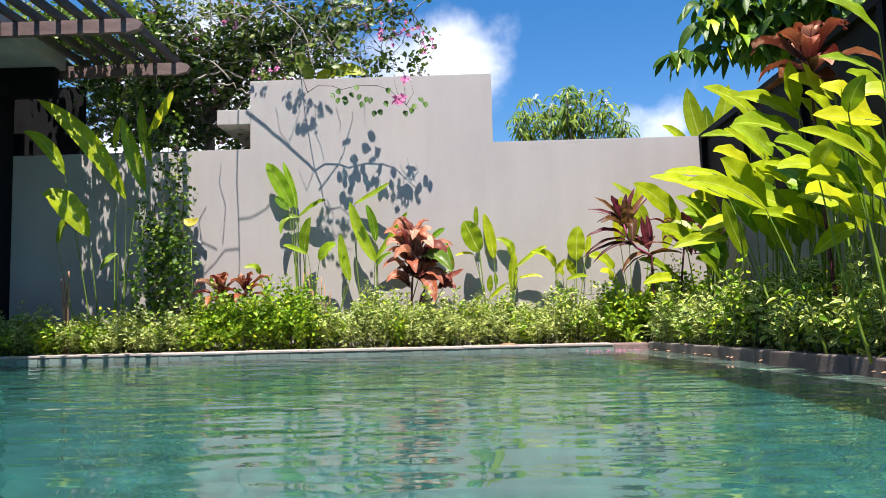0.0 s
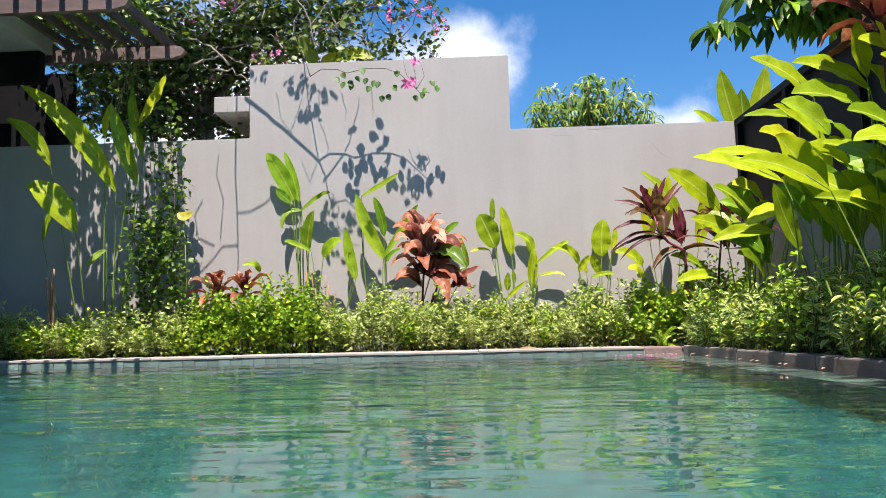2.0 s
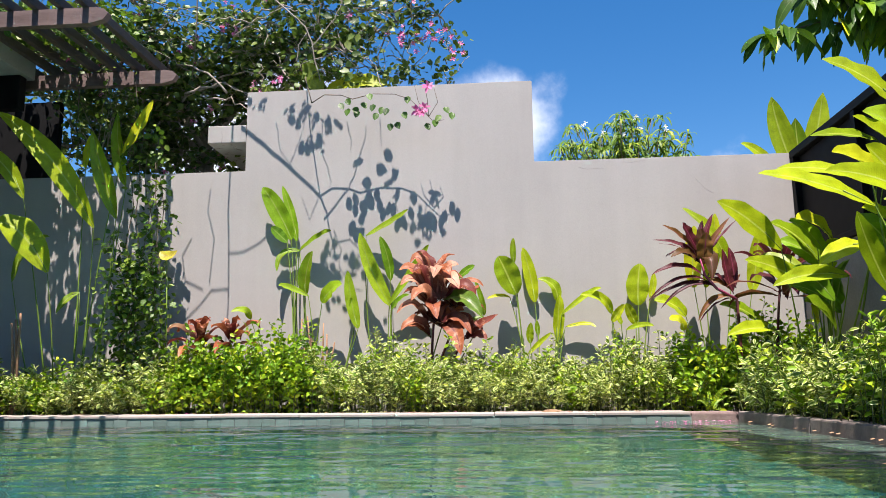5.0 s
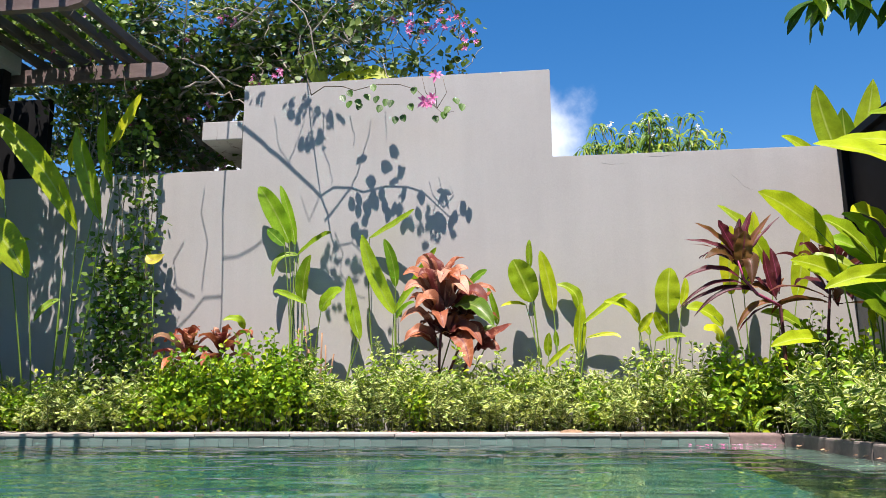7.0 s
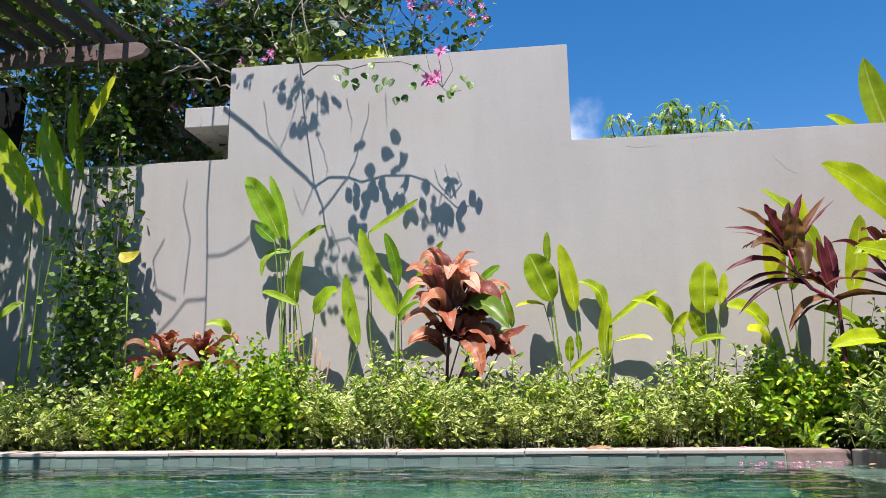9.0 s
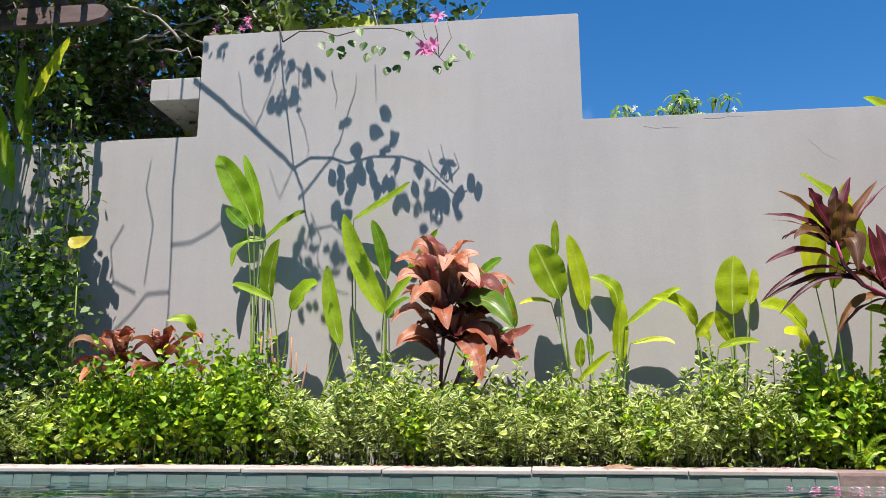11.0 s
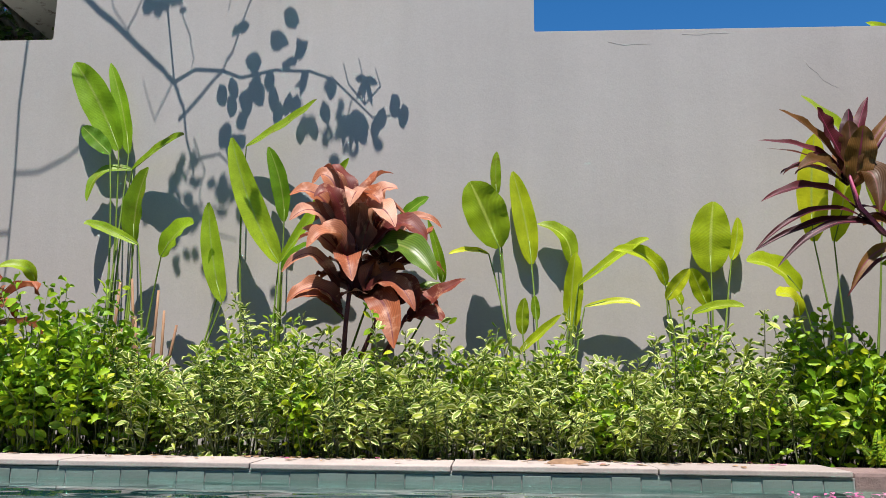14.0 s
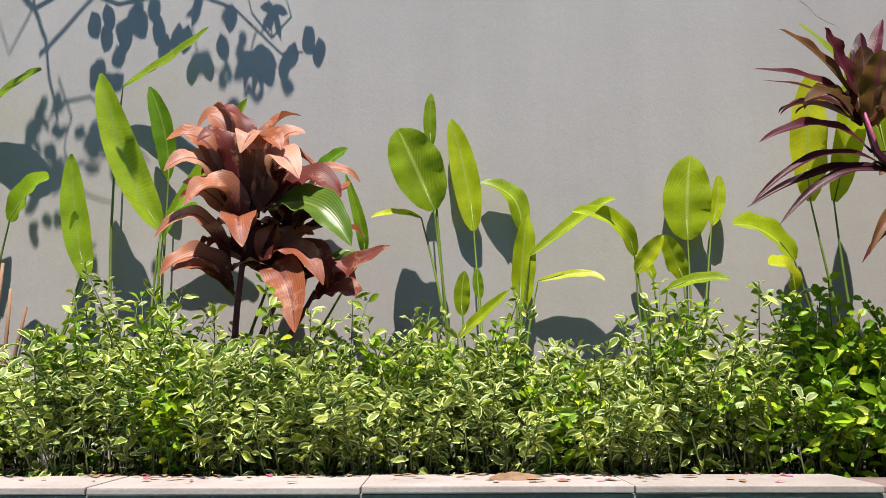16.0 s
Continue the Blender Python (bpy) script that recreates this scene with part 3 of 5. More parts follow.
RUST_LEFT = [
    ((-0.28, 7.32, 0.82), (-0.38, 7.29, 0.95), (-0.47, 7.27, 0.96), 0.092, TI_RUST),
    ((-0.26, 7.32, 0.78), (-0.31, 7.22, 1.02), (-0.42, 7.16, 0.85), 0.131, TI_RUST),
    ((-0.25, 7.32, 0.77), (-0.27, 7.20, 0.90), (-0.21, 7.12, 0.70), 0.122, TI_RUST),
    ((-0.29, 7.32, 0.65), (-0.41, 7.28, 0.97), (-0.55, 7.26, 0.76), 0.070, TI_RUST),
    ((-0.29, 7.32, 0.61), (-0.40, 7.26, 0.76), (-0.51, 7.22, 0.62), 0.100, TI_RUST),
    ((-0.28, 7.32, 0.57), (-0.38, 7.32, 0.71), (-0.51, 7.32, 0.65), 0.078, TI_RUST),
    ((-0.28, 7.32, 0.56), (-0.38, 7.37, 0.68), (-0.50, 7.40, 0.71), 0.065, TI_GREEN),
]
RUST_LOW = [
    ((-0.21, 7.32, 0.67), (-0.04, 7.23, 0.80), (0.05, 7.17, 0.58), 0.100, TI_RUST),
    ((-0.19, 7.32, 0.66), (-0.06, 7.20, 0.67), (-0.03, 7.12, 0.42), 0.134, TI_RUST),
    ((-0.19, 7.32, 0.67), (0.07, 7.29, 0.83), (0.05, 7.27, 0.58), 0.060, TI_RUST),
    ((-0.01, 7.32, 0.56), (0.11, 7.32, 0.67), (0.26, 7.32, 0.74), 0.077, TI_RUST),
    ((-0.01, 7.32, 0.55), (0.12, 7.26, 0.60), (0.17, 7.22, 0.54), 0.098, TI_RUST),
    ((-0.14, 7.32, 0.60), (-0.11, 7.32, 0.82), (-0.01, 7.32, 0.78), 0.112, TI_RUST),
    ((-0.15, 7.32, 0.60), (-0.19, 7.34, 0.80), (-0.13, 7.35, 0.83), 0.107, TI_RUST),
    ((-0.10, 7.32, 0.59), (0.04, 7.36, 0.70), (0.15, 7.38, 0.73), 0.086, TI_GREEN),
]
WINE_HEAD = [
    ((1.77, 7.00, 1.15), (1.65, 6.95, 1.30), (1.51, 6.92, 1.36), 0.052, TI_WINE),
    ((1.79, 7.00, 1.15), (1.70, 6.97, 1.32), (1.67, 6.95, 1.38), 0.091, TI_WINE),
    ((1.76, 7.00, 1.14), (1.67, 7.00, 1.25), (1.45, 7.00, 1.26), 0.039, TI_WINE),
    ((1.77, 7.00, 1.12), (1.65, 7.03, 1.23), (1.50, 7.05, 1.24), 0.033, TI_WINE),
    ((1.76, 7.00, 1.09), (1.68, 6.94, 1.20), (1.56, 6.90, 1.11), 0.078, TI_OLIVE),
    ((1.79, 7.00, 1.14), (1.82, 7.03, 1.32), (1.84, 7.05, 1.41), 0.058, TI_WINE),
    ((1.81, 7.00, 1.15), (1.85, 7.03, 1.32), (1.92, 7.05, 1.46), 0.058, TI_WINE),
    ((1.82, 7.00, 1.11), (1.88, 7.00, 1.25), (2.03, 7.00, 1.42), 0.046, TI_WINE),
    ((1.82, 7.00, 1.09), (1.93, 7.05, 1.26), (2.11, 7.08, 1.42), 0.039, TI_WINE),
    ((1.80, 7.00, 1.07), (1.88, 6.93, 1.19), (1.84, 6.88, 0.93), 0.109, TI_OLIVE),
    ((1.81, 7.00, 1.05), (1.83, 6.96, 1.21), (1.84, 6.94, 1.30), 0.115, TI_WINE),
]
WINE_FRINGE = [
    ((1.81, 7.00, 0.98), (1.63, 6.94, 1.12), (1.41, 6.90, 0.98), 0.051, TI_WINE),
    ((1.85, 7.00, 0.93), (1.62, 6.95, 1.04), (1.38, 6.92, 0.79), 0.033, TI_WINE),
    ((1.88, 7.00, 0.91), (1.68, 7.00, 0.98), (1.40, 7.00, 0.80), 0.036, TI_WINE),
    ((1.90, 7.00, 0.89), (1.68, 6.96, 0.98), (1.47, 6.94, 0.73), 0.036, TI_WINE),
    ((1.79, 7.00, 1.08), (1.82, 7.00, 1.25), (1.81, 7.00, 1.34), 0.097, TI_OLIVE),
    ((2.02, 7.00, 0.84), (1.97, 7.00, 0.99), (1.96, 7.00, 1.18), 0.073, TI_WINE),
    ((2.04, 7.00, 0.88), (2.04, 7.03, 1.08), (2.02, 7.05, 1.20), 0.061, TI_WINE),
    ((2.03, 7.00, 0.81), (1.84, 6.97, 0.86), (1.74, 6.95, 0.64), 0.046, TI_WINE),
    ((2.03, 7.00, 0.81), (1.88, 7.03, 0.80), (1.77, 7.05, 0.63), 0.040, TI_WINE),
]


# ---- setting ----
POOL_Y, WALL_Y, WATER_Z = 6.72, 7.75, -0.067
FENCE_X, LEFT_X, NEAR_Y = 2.80, -4.60, -2.6


def kerb_x(y):
    """The kerb along the pool's long side stands slightly askew."""
    return 1.88 + 0.10 * (6.62 - max(y, 2.2))


def build_ground():
    bm = bmesh.new()
    far = 260.0
    xs, ys = [-far, LEFT_X - 0.6, 3.4, far], [-far, NEAR_Y - 0.3, 7.9, far]
    for i in range(3):
        for j in range(3):
            if i == 1 and j == 1:
                continue
            bm.faces.new([bm.verts.new((xs[a], ys[b], -0.06)) for a, b in ((i, j), (i + 1, j), (i + 1, j + 1), (i, j + 1))])
    bmesh.ops.remove_doubles(bm, verts=bm.verts, dist=1e-4)
    tagged(part("ground", bm, GROUND), "bare brown earth round the walled garden", "ground", kind="structure")
    # planting beds behind the coping and along the kerb
    bm = bmesh.new()
    def sheet(corner, nu, nv):
        grid = []
        for i in range(nu + 1):
            row = []
            for j in range(nv + 1):
                x, y = corner(i / nu, j / nv)
                row.append(bm.verts.new((x, y, -0.035 + 0.025 * noise.noise((x * 2.3, y * 2.3, 0.3)))))
            grid.append(row)
        for i in range(nu):
            for j in range(nv):
                bm.faces.new((grid[i][j], grid[i + 1][j], grid[i + 1][j + 1], grid[i][j + 1]))
    sheet(lambda u, v: (LEFT_X - 0.9 + (8.9) * u, POOL_Y + 0.27 + 0.9 * v), 95, 9)
    sheet(lambda u, v: (kerb_x(NEAR_Y - 0.3 + 9.6 * v) + 0.12 + (3.4 - kerb_x(NEAR_Y - 0.3 + 9.6 * v)) * u, NEAR_Y - 0.3 + 9.6 * v), 12, 95)
    tagged(part("planting_bed", bm, SOIL), "dark damp soil of the planting bed", "soil", kind="structure")


def build_pool():
    x0, z0 = LEFT_X - 0.6, -1.15
    bm = bmesh.new()
    corners = [(x0, NEAR_Y), (kerb_x(NEAR_Y) - 0.02, NEAR_Y), (kerb_x(6.62) - 0.02, POOL_Y + 0.02), (x0, POOL_Y + 0.02)]
    low = [bm.verts.new((x, y, z0)) for x, y in corners]
    top = [bm.verts.new((x, y, -0.1)) for x, y in corners]
    bm.faces.new(low)
    for i in range(4):
        j = (i + 1) % 4
        bm.faces.new((low[i], low[j], top[j], top[i]))
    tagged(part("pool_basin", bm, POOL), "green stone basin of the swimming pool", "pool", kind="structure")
    # a shallow ledge under water along the kerb
    bm = bmesh.new()
    ys = [NEAR_Y, 0.0, 2.5, 4.5, POOL_Y]
    prof = [[bm.verts.new(p) for p in ((kerb_x(y) - 0.36, y, z0), (kerb_x(y) - 0.36, y, -0.12), (kerb_x(y) + 0.02, y, -0.12))] for y in ys]
    for a, b in zip(prof, prof[1:]):
        for i in range(2):
            bm.faces.new((a[i], a[i + 1], b[i + 1], b[i]))
    tagged(part("pool_ledge", bm, LEDGE), "shallow stone ledge just under the water", "ledge", kind="structure")
    bm = bmesh.new()
    bm.faces.new([bm.verts.new((x, y, WATER_Z)) for x, y in ((x0, NEAR_Y), (kerb_x(NEAR_Y), NEAR_Y), (kerb_x(POOL_Y) + 0.0, POOL_Y + 0.012), (x0, POOL_Y + 0.012))])
    water = tagged(part("water", bm, WATER), "clear rippled turquoise water of the pool", "water", kind="structure")
    water.visible_shadow = False
    # terrace behind the camera and on the pool's other side closes the place
    tagged(part("terrace", box_bm((LEFT_X - 3.2, NEAR_Y - 4.0, -0.4), (2.0, NEAR_Y, 0.0), 0.01), CONCRETE), "grey stone terrace at the pool's end", "terrace", kind="structure")


def wall_prism(name, outline, y0, y1, mat, label):
    """A wall from its outline in x and z, given thickness."""
    bm = bmesh.new()
    front = [bm.verts.new((x, y0, z)) for x, z in outline]
    back = [bm.verts.new((x, y1, z)) for x, z in outline]
    bm.faces.new(front[::-1])
    bm.faces.new(back)
    for i in range(len(outline)):
        j = (i + 1) % len(outline)
        bm.faces.new((front[i], front[j], back[j], back[i]))
    bmesh.ops.recalc_face_normals(bm, faces=bm.faces)
    bmesh.ops.bevel(bm, geom=[e for e in bm.edges if abs(e.calc_length()) > 0.05], offset=0.006, segments=2, affect="EDGES")
    return tagged(part(name, bm, mat), label, "wall", kind="structure")


def build_walls():
    outline = [(-6.2, -0.5), (2.80, -0.5), (2.80, 2.117), (0.60, 2.117), (0.60, 2.865), (-2.005, 2.865), (-2.005, 2.117), (-6.2, 2.117)]
    wall_prism("wall_north", outline, WALL_Y, WALL_Y + 0.16, WALL, "stepped garden wall in warm grey painted render")
    # the raised part returns behind, with a thick slab beside it
    tagged(part("wall_return", box_bm((-2.005, WALL_Y + 0.163, 1.0), (-1.86, 9.0, 2.862), 0.006), WALL), "grey side of the raised wall", "wall", kind="structure")
    tagged(part("wall_slab", box_bm((-2.368, WALL_Y + 0.001, 2.388), (-2.008, 9.0, 2.553), 0.008), STAINED), "grey concrete slab beside the raised wall", "slab", kind="structure")
    tagged(part("wall_east", box_bm((FENCE_X + 0.003, -7.0, -0.5), (FENCE_X + 0.15, WALL_Y + 0.16, 1.20), 0.006), CONCRETE), "low grey concrete side wall", "wall", kind="structure")
    # unseen walls close the place; their height is added to deepen the shadows
    tagged(part("wall_west", box_bm((-8.2, -5.6, -0.5), (-8.0, 8.0, 6.2), 0.006), WALL), "unseen tall grey wall added across the pool to cut skylight", "wall", kind="structure")
    tagged(part("wall_south", box_bm((-8.0, -5.6, -0.5), (2.8, -5.4, 6.2), 0.006), WALL), "unseen two-storey grey wall added behind the terrace to cut skylight", "wall", kind="structure")
    # hairline cracks in the render
    for pts in ([(1.97, 1.93), (1.99, 1.895), (2.03, 1.86), (2.05, 1.825), (2.09, 1.80), (2.13, 1.78)], [(0.98, 2.05), (1.06, 2.03), (1.12, 2.035), (1.2, 2.03)], [(1.36, 2.085), (1.45, 2.08), (1.52, 2.09), (1.6, 2.085)]):
        crack = Soup()
        crack.tube([(x, WALL_Y - 0.0002, z) for x, z in pts], 0.0009, 0.0004, 4)
        crack.link("crack", CRACK, bpy.data.objects["wall_north"])
    # dark fence on the side wall
    f = thing("fence", "black metal panel fence on top of the side wall", "fence")
    part("top_rail", box_bm((FENCE_X - 0.03, -7.0, 2.06), (FENCE_X + 0.09, WALL_Y - 0.004, 2.122), 0.004), BLACK, f)
    part("bottom_rail", box_bm((FENCE_X - 0.02, -7.0, 1.202), (FENCE_X + 0.08, WALL_Y - 0.004, 1.25), 0.004), BLACK, f)
    for i in range(12):
        y = WALL_Y - 0.04 - i * 1.2
        part("post", box_bm((FENCE_X - 0.025, y - 0.035, 1.25), (FENCE_X + 0.075, y + 0.034, 2.06), 0.004), BLACK, f)
        part("panel", box_bm((FENCE_X + 0.025, y - 1.163, 1.252), (FENCE_X + 0.035, y - 0.037, 2.058), 0.002), BLACK, f)


def build_house():
    """The corner of the house: roof overhang, dark opening under it and a black column against the wall."""
    h = thing("house", "corner of a modern house with a flat overhanging roof", "house")
    part("roof", box_bm((-8.0, 4.4, 2.93), (-3.86, 7.42, 3.12), 0.01), SOFFIT, h, "grey plastered roof overhang")
    part("header", box_bm((-8.0, 7.26, 2.62), (-3.9, 7.36, 2.927), 0.006), BLACK, h, "dark beam under the roof")
    # side wall and side roof are added out of view to keep off skylight
    part("side_wall", box_bm((-5.42, NEAR_Y, -0.5), (-5.22, 7.38, 2.925), 0.006), CONCRETE, h, "grey concrete side wall added to block skylight from the left")
    part("side_roof", box_bm((-8.0, NEAR_Y, 2.93), (-5.0, 4.397, 3.12), 0.01), SOFFIT, h, "unseen grey flat roof added to block skylight from the left")
    # black sheet added to darken the gap of sky below the header
    part("sky_cover", box_bm((-6.1, 7.93, 1.9), (-3.92, 8.0, 2.92), 0.006), BLACK, h, "black sheet added behind the garden wall to cover bright sky")
    part("column", box_bm((-4.95, 7.40, -0.05), (-4.585, 7.745, 2.926), 0.006), BLACK, h, "black column against the garden wall")


def build_pergola():
    p = thing("pergola", "dark stained timber pergola overgrown with a climber", "pergola")
    for y in (6.28, 7.50):
        outline = [(-6.0, 3.0), (-2.66, 3.0), (-2.60, 2.985), (-2.565, 2.95), (-2.60, 2.90), (-2.70, 2.875), (-6.0, 2.875)]
        bm = bmesh.new()
        a = [bm.verts.new((x, y - 0.03, z)) for x, z in outline]
        b = [bm.verts.new((x, y + 0.03, z)) for x, z in outline]
        bm.faces.new(a); bm.faces.new(b[::-1])
        for i in range(len(outline)):
            j = (i + 1) % len(outline)
            bm.faces.new((a[j], a[i], b[i], b[j]))
        bmesh.ops.recalc_face_normals(bm, faces=bm.faces)
        part("beam", bm, TIMBER, p)
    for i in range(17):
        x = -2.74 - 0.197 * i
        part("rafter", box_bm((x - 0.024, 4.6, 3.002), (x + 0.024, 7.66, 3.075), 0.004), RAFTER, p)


build_ground()
build_pool()
build_walls()
build_house()
build_pergola()


# ---- plants ----
def paddle_plant(label, leaves, root, group="paddle-leaved plants", spread=0.05, dry=0, up=0.0):
    """Heliconia-like clump: long stalks from one root, each ending in a broad upright blade."""
    p = thing("heliconia", label, "plant", group, at=(root[0], root[1], -0.03))
    o = Vector(p.location)
    for base, ctrl, tip, width, mat in leaves:
        b, c, e = Vector(base), Vector(ctrl), Vector(tip)
        if root[1] > 7.4:                                         # those by the wall stand close against it
            for q in (b, c, e):
                q.y = min(q.y + 0.09, WALL_Y - 0.05)
        face = Vector((rnd(-0.3, 0.3), -1, rnd(0.45, 1.0) + up))
        blade = one_leaf(p, mat, b - o, c - o, e - o, width, face, fold=rnd(0.15, 0.5), seg=14, shape=0.9, wave=0.12, blunt=0.5 if root[1] > 7.4 else 0.72)
        foot = Vector((root[0] + rnd(-spread, spread), root[1] + rnd(-spread, spread), -0.02))
        foot.x += (b.x - foot.x) * 0.45
        mid = foot * 0.45 + b * 0.55 - (c - b).normalized() * 0.06 * (b - foot).length
        one_stem(p, STALK, [q - o for q in curve3(foot, mid, b, 7)] + [(b * 0.5 + c * 0.5) - o], 0.0085, 0.0025)
    for i in range(dry):
        foot = Vector((root[0] + rnd(-0.14, 0.14), root[1] + rnd(-0.06, 0.06), -0.02))
        top = foot + Vector((rnd(-0.09, 0.09), rnd(-0.05, 0.03), rnd(0.5, 0.82)))
        one_stem(p, DRY_STALK, [q - o for q in curve3(foot, (foot + top) / 2 + Vector((rnd(-.02, .02), 0, 0)), top, 4)], 0.010, 0.006, "dry_stalk")
    return p


def ti_plant(label, heads, root, mat, stem_mat, length, width, count, droop=1.0, curl=0.0, extra=None, group="ti plants", rise=-14, blunt=0.66):
    """Cordyline: bare canes, each with a spiral rosette of arching strap leaves."""
    p = thing("ti_plant", label, "plant", group, at=(root[0], root[1], -0.03))
    o = Vector(p.location)
    for head, scale in heads:
        h = Vector(head)
        foot = Vector((root[0] + rnd(-0.03, 0.03), root[1], -0.02))
        mid = (foot + h) / 2 + Vector((rnd(-0.05, 0.05), 0, 0))
        axis = (h - mid).normalized()
        one_stem(p, stem_mat, [q - o for q in curve3(foot, mid, h + axis * 0.03, 7)], 0.013, 0.008, "cane")
        n = int(count * scale)
        for i in range(n):
            k = i / (n - 1)                                   # 0 lowest leaf, 1 the newest
            ang = i * 2.39996 + rnd(-0.25, 0.25)
            lift = radians(rise + (84 - rise) * k ** 0.75 + rnd(-9, 9))
            out = Vector((math.cos(ang), math.sin(ang), 0))
            start = h + Vector((0, 0, -0.17 * scale * (1 - k))) + out * 0.012
            d = out * math.cos(lift) + Vector((0, 0, math.sin(lift)))
            ln = length * scale * rnd(0.8, 1.1) * (0.72 + 0.38 * math.sin(math.pi * min(1, k + 0.15)))
            c = start + d * ln * rnd(0.62, 0.85) + Vector((0, 0, 0.12 * ln))
            tip = start + d * ln * 0.80 + out * ln * 0.18 + Vector((0, 0, -droop * ln * (0.50 - 0.22 * k) * rnd(0.7, 1.25) + curl * rnd(-0.04, 0.04)))
            face = Vector((0, 0, 1)) * math.cos(lift) - out * math.sin(lift) + Vector((rnd(-.2, .2), rnd(-.2, .2), 0))
            m = extra if extra and rnd(0, 1) < 0.10 else mat
            s = Soup()
            s.tube([start - o, start - o + d * ln * 0.12], 0.004, 0.003, 5)
            s.leaf(start + d * ln * 0.06 - o, c - o, tip - o, width * scale * rnd(0.85, 1.1), face, 11, rnd(0.3, 0.75), 0.82, 0.16, blunt, 5)
            s.link("leaf", m, p)
    return p


def strap_plant(label, fans, root, canes, cane_mat, mat, inner, group="ti plants"):
    """Cordyline built leaf by leaf, with shorter leaves filling the back of each rosette."""
    p = thing("ti_plant", label, "plant", group, at=(root[0], root[1], -0.03))
    o = Vector(p.location)
    for cane in canes:
        pts = [Vector((root[0], root[1], -0.02))] + [Vector(q) for q in cane]
        smooth = []
        for u, v in zip(pts, pts[1:]):
            smooth += [u, u.lerp(v, 0.5) + Vector((rnd(-.004, .004), 0, 0))]
        one_stem(p, cane_mat, [q - o for q in smooth + pts[-1:]], 0.014, 0.008, "cane")

    def strap(b, c, t, width, m):
        toward = Vector((rnd(-0.25, 0.25), -0.75, 0.65)) if t.y < b.y + 0.02 else Vector((rnd(-0.4, 0.4), -0.3, 1))
        s = Soup()
        s.tube([b - o, b.lerp(c, 0.16) - o], 0.005, 0.003, 5)
        s.leaf(b.lerp(c, 0.08) - o, c - o, t - o, width, toward, 16, rnd(0.25, 0.6), 0.85, 0.22, 0.7, 5)
        s.link("leaf", m, p)

    for fan in fans:
        for b, c, t, width, m in fan:
            strap(Vector(b), Vector(c), Vector(t), width, m)
    for head, count, length, width in inner:
        h = Vector(head)
        for i in range(count):
            a = rnd(0.1, 3.04)                                # towards the wall
            d = Vector((math.cos(a), 0.55 * math.sin(a), rnd(0.25, 1.3))).normalized()
            ln = length * rnd(0.75, 1.05)
            strap(h, h + d * ln * 0.7 + Vector((0, 0, 0.05)), h + d * ln + Vector((0, 0, -0.25 * ln)), width * rnd(0.8, 1.1), mat)
    return p


def shrub(label, x, y, wide, deep, high, mat, leaf, stems, group, per=15, bare=0.14, lean=0.10, stem_mat=None, broad=1.0, mat2=None, category="shrub"):
    """A low shrub: many thin stems with paired leaves crowding towards their tips."""
    p = thing("shrub", label, category, group, at=(x, y, -0.03))
    wood, green, other = Soup(), Soup(), Soup()
    for i in range(stems):
        fx, fy = rnd(-wide / 2, wide / 2), rnd(-deep / 2, deep / 2)
        edge = 1 - 0.35 * abs(fy) / (deep / 2) * rnd(0.4, 1)
        hump = 0.88 + 0.62 * noise.noise(((x + fx) * 3.1, (y + fy) * 3.1, 1.7))
        h = high * edge * hump * (rnd(0.55, 1.06) if rnd(0, 1) > 0.08 else rnd(1.1, 1.35))
        top = Vector((fx + rnd(-lean, lean), fy + rnd(-lean, lean) - lean * 0.5, h))
        pts = curve3((fx, fy, -0.01), (fx + rnd(-.07, .07), fy + rnd(-.07, .07), h * 0.55), top, 5)
        wood.tube(pts, 0.0032, 0.0016, 4)
        use = other if (mat2 and noise.noise(((x + fx) * 6, (y + fy) * 6, 4.2)) > 0.22) else green
        ang = rnd(0, 6.28)
        for k in range(per):
            s = bare + (1 - bare) * (k / (per - 1)) ** 0.55     # crowded towards the tip
            q = pts[0].lerp(pts[-1], s) if len(pts) < 3 else pts[min(4, int(s * 5))].lerp(pts[min(5, int(s * 5) + 1)], s * 5 - int(min(4, s * 5)) if s < 1 else 1)
            ang += 1.9 + rnd(-0.6, 0.6)
            up = rnd(-0.6, 0.9) + 0.5 * (s > 0.92)
            d = Vector((math.cos(ang), math.sin(ang), up)).normalized()
            ln = leaf * rnd(0.5, 1.2)
            side = Vector((rnd(-1.2, 1.2), rnd(-1.5, .6), rnd(-0.1, 1)))
            b = q + d * ln * 0.12
            use.leaf(b, b + d * ln * 0.55 + Vector((0, 0, 0.05 * ln)), b + d * ln + Vector((0, 0, -rnd(0, .28) * ln)), ln * rnd(0.34, 0.46) * broad, side, 4, rnd(0.1, 0.9), 0.95, rnd(-0.7, 0.7))
    wood.link("stem_thicket", stem_mat or SHRUB_STEM, p, kind="stuff")
    green.link("foliage", mat, p, kind="stuff")
    if other.v:
        other.link("foliage", mat2, p, kind="stuff")
    return p


def lift(x, z, gap):
    """The place, gap metres before the wall, whose shadow falls on the wall at x, z."""
    k = gap / SUN.y
    return Vector((x - SUN.x * k, WALL_Y - gap, z - SUN.z * k))


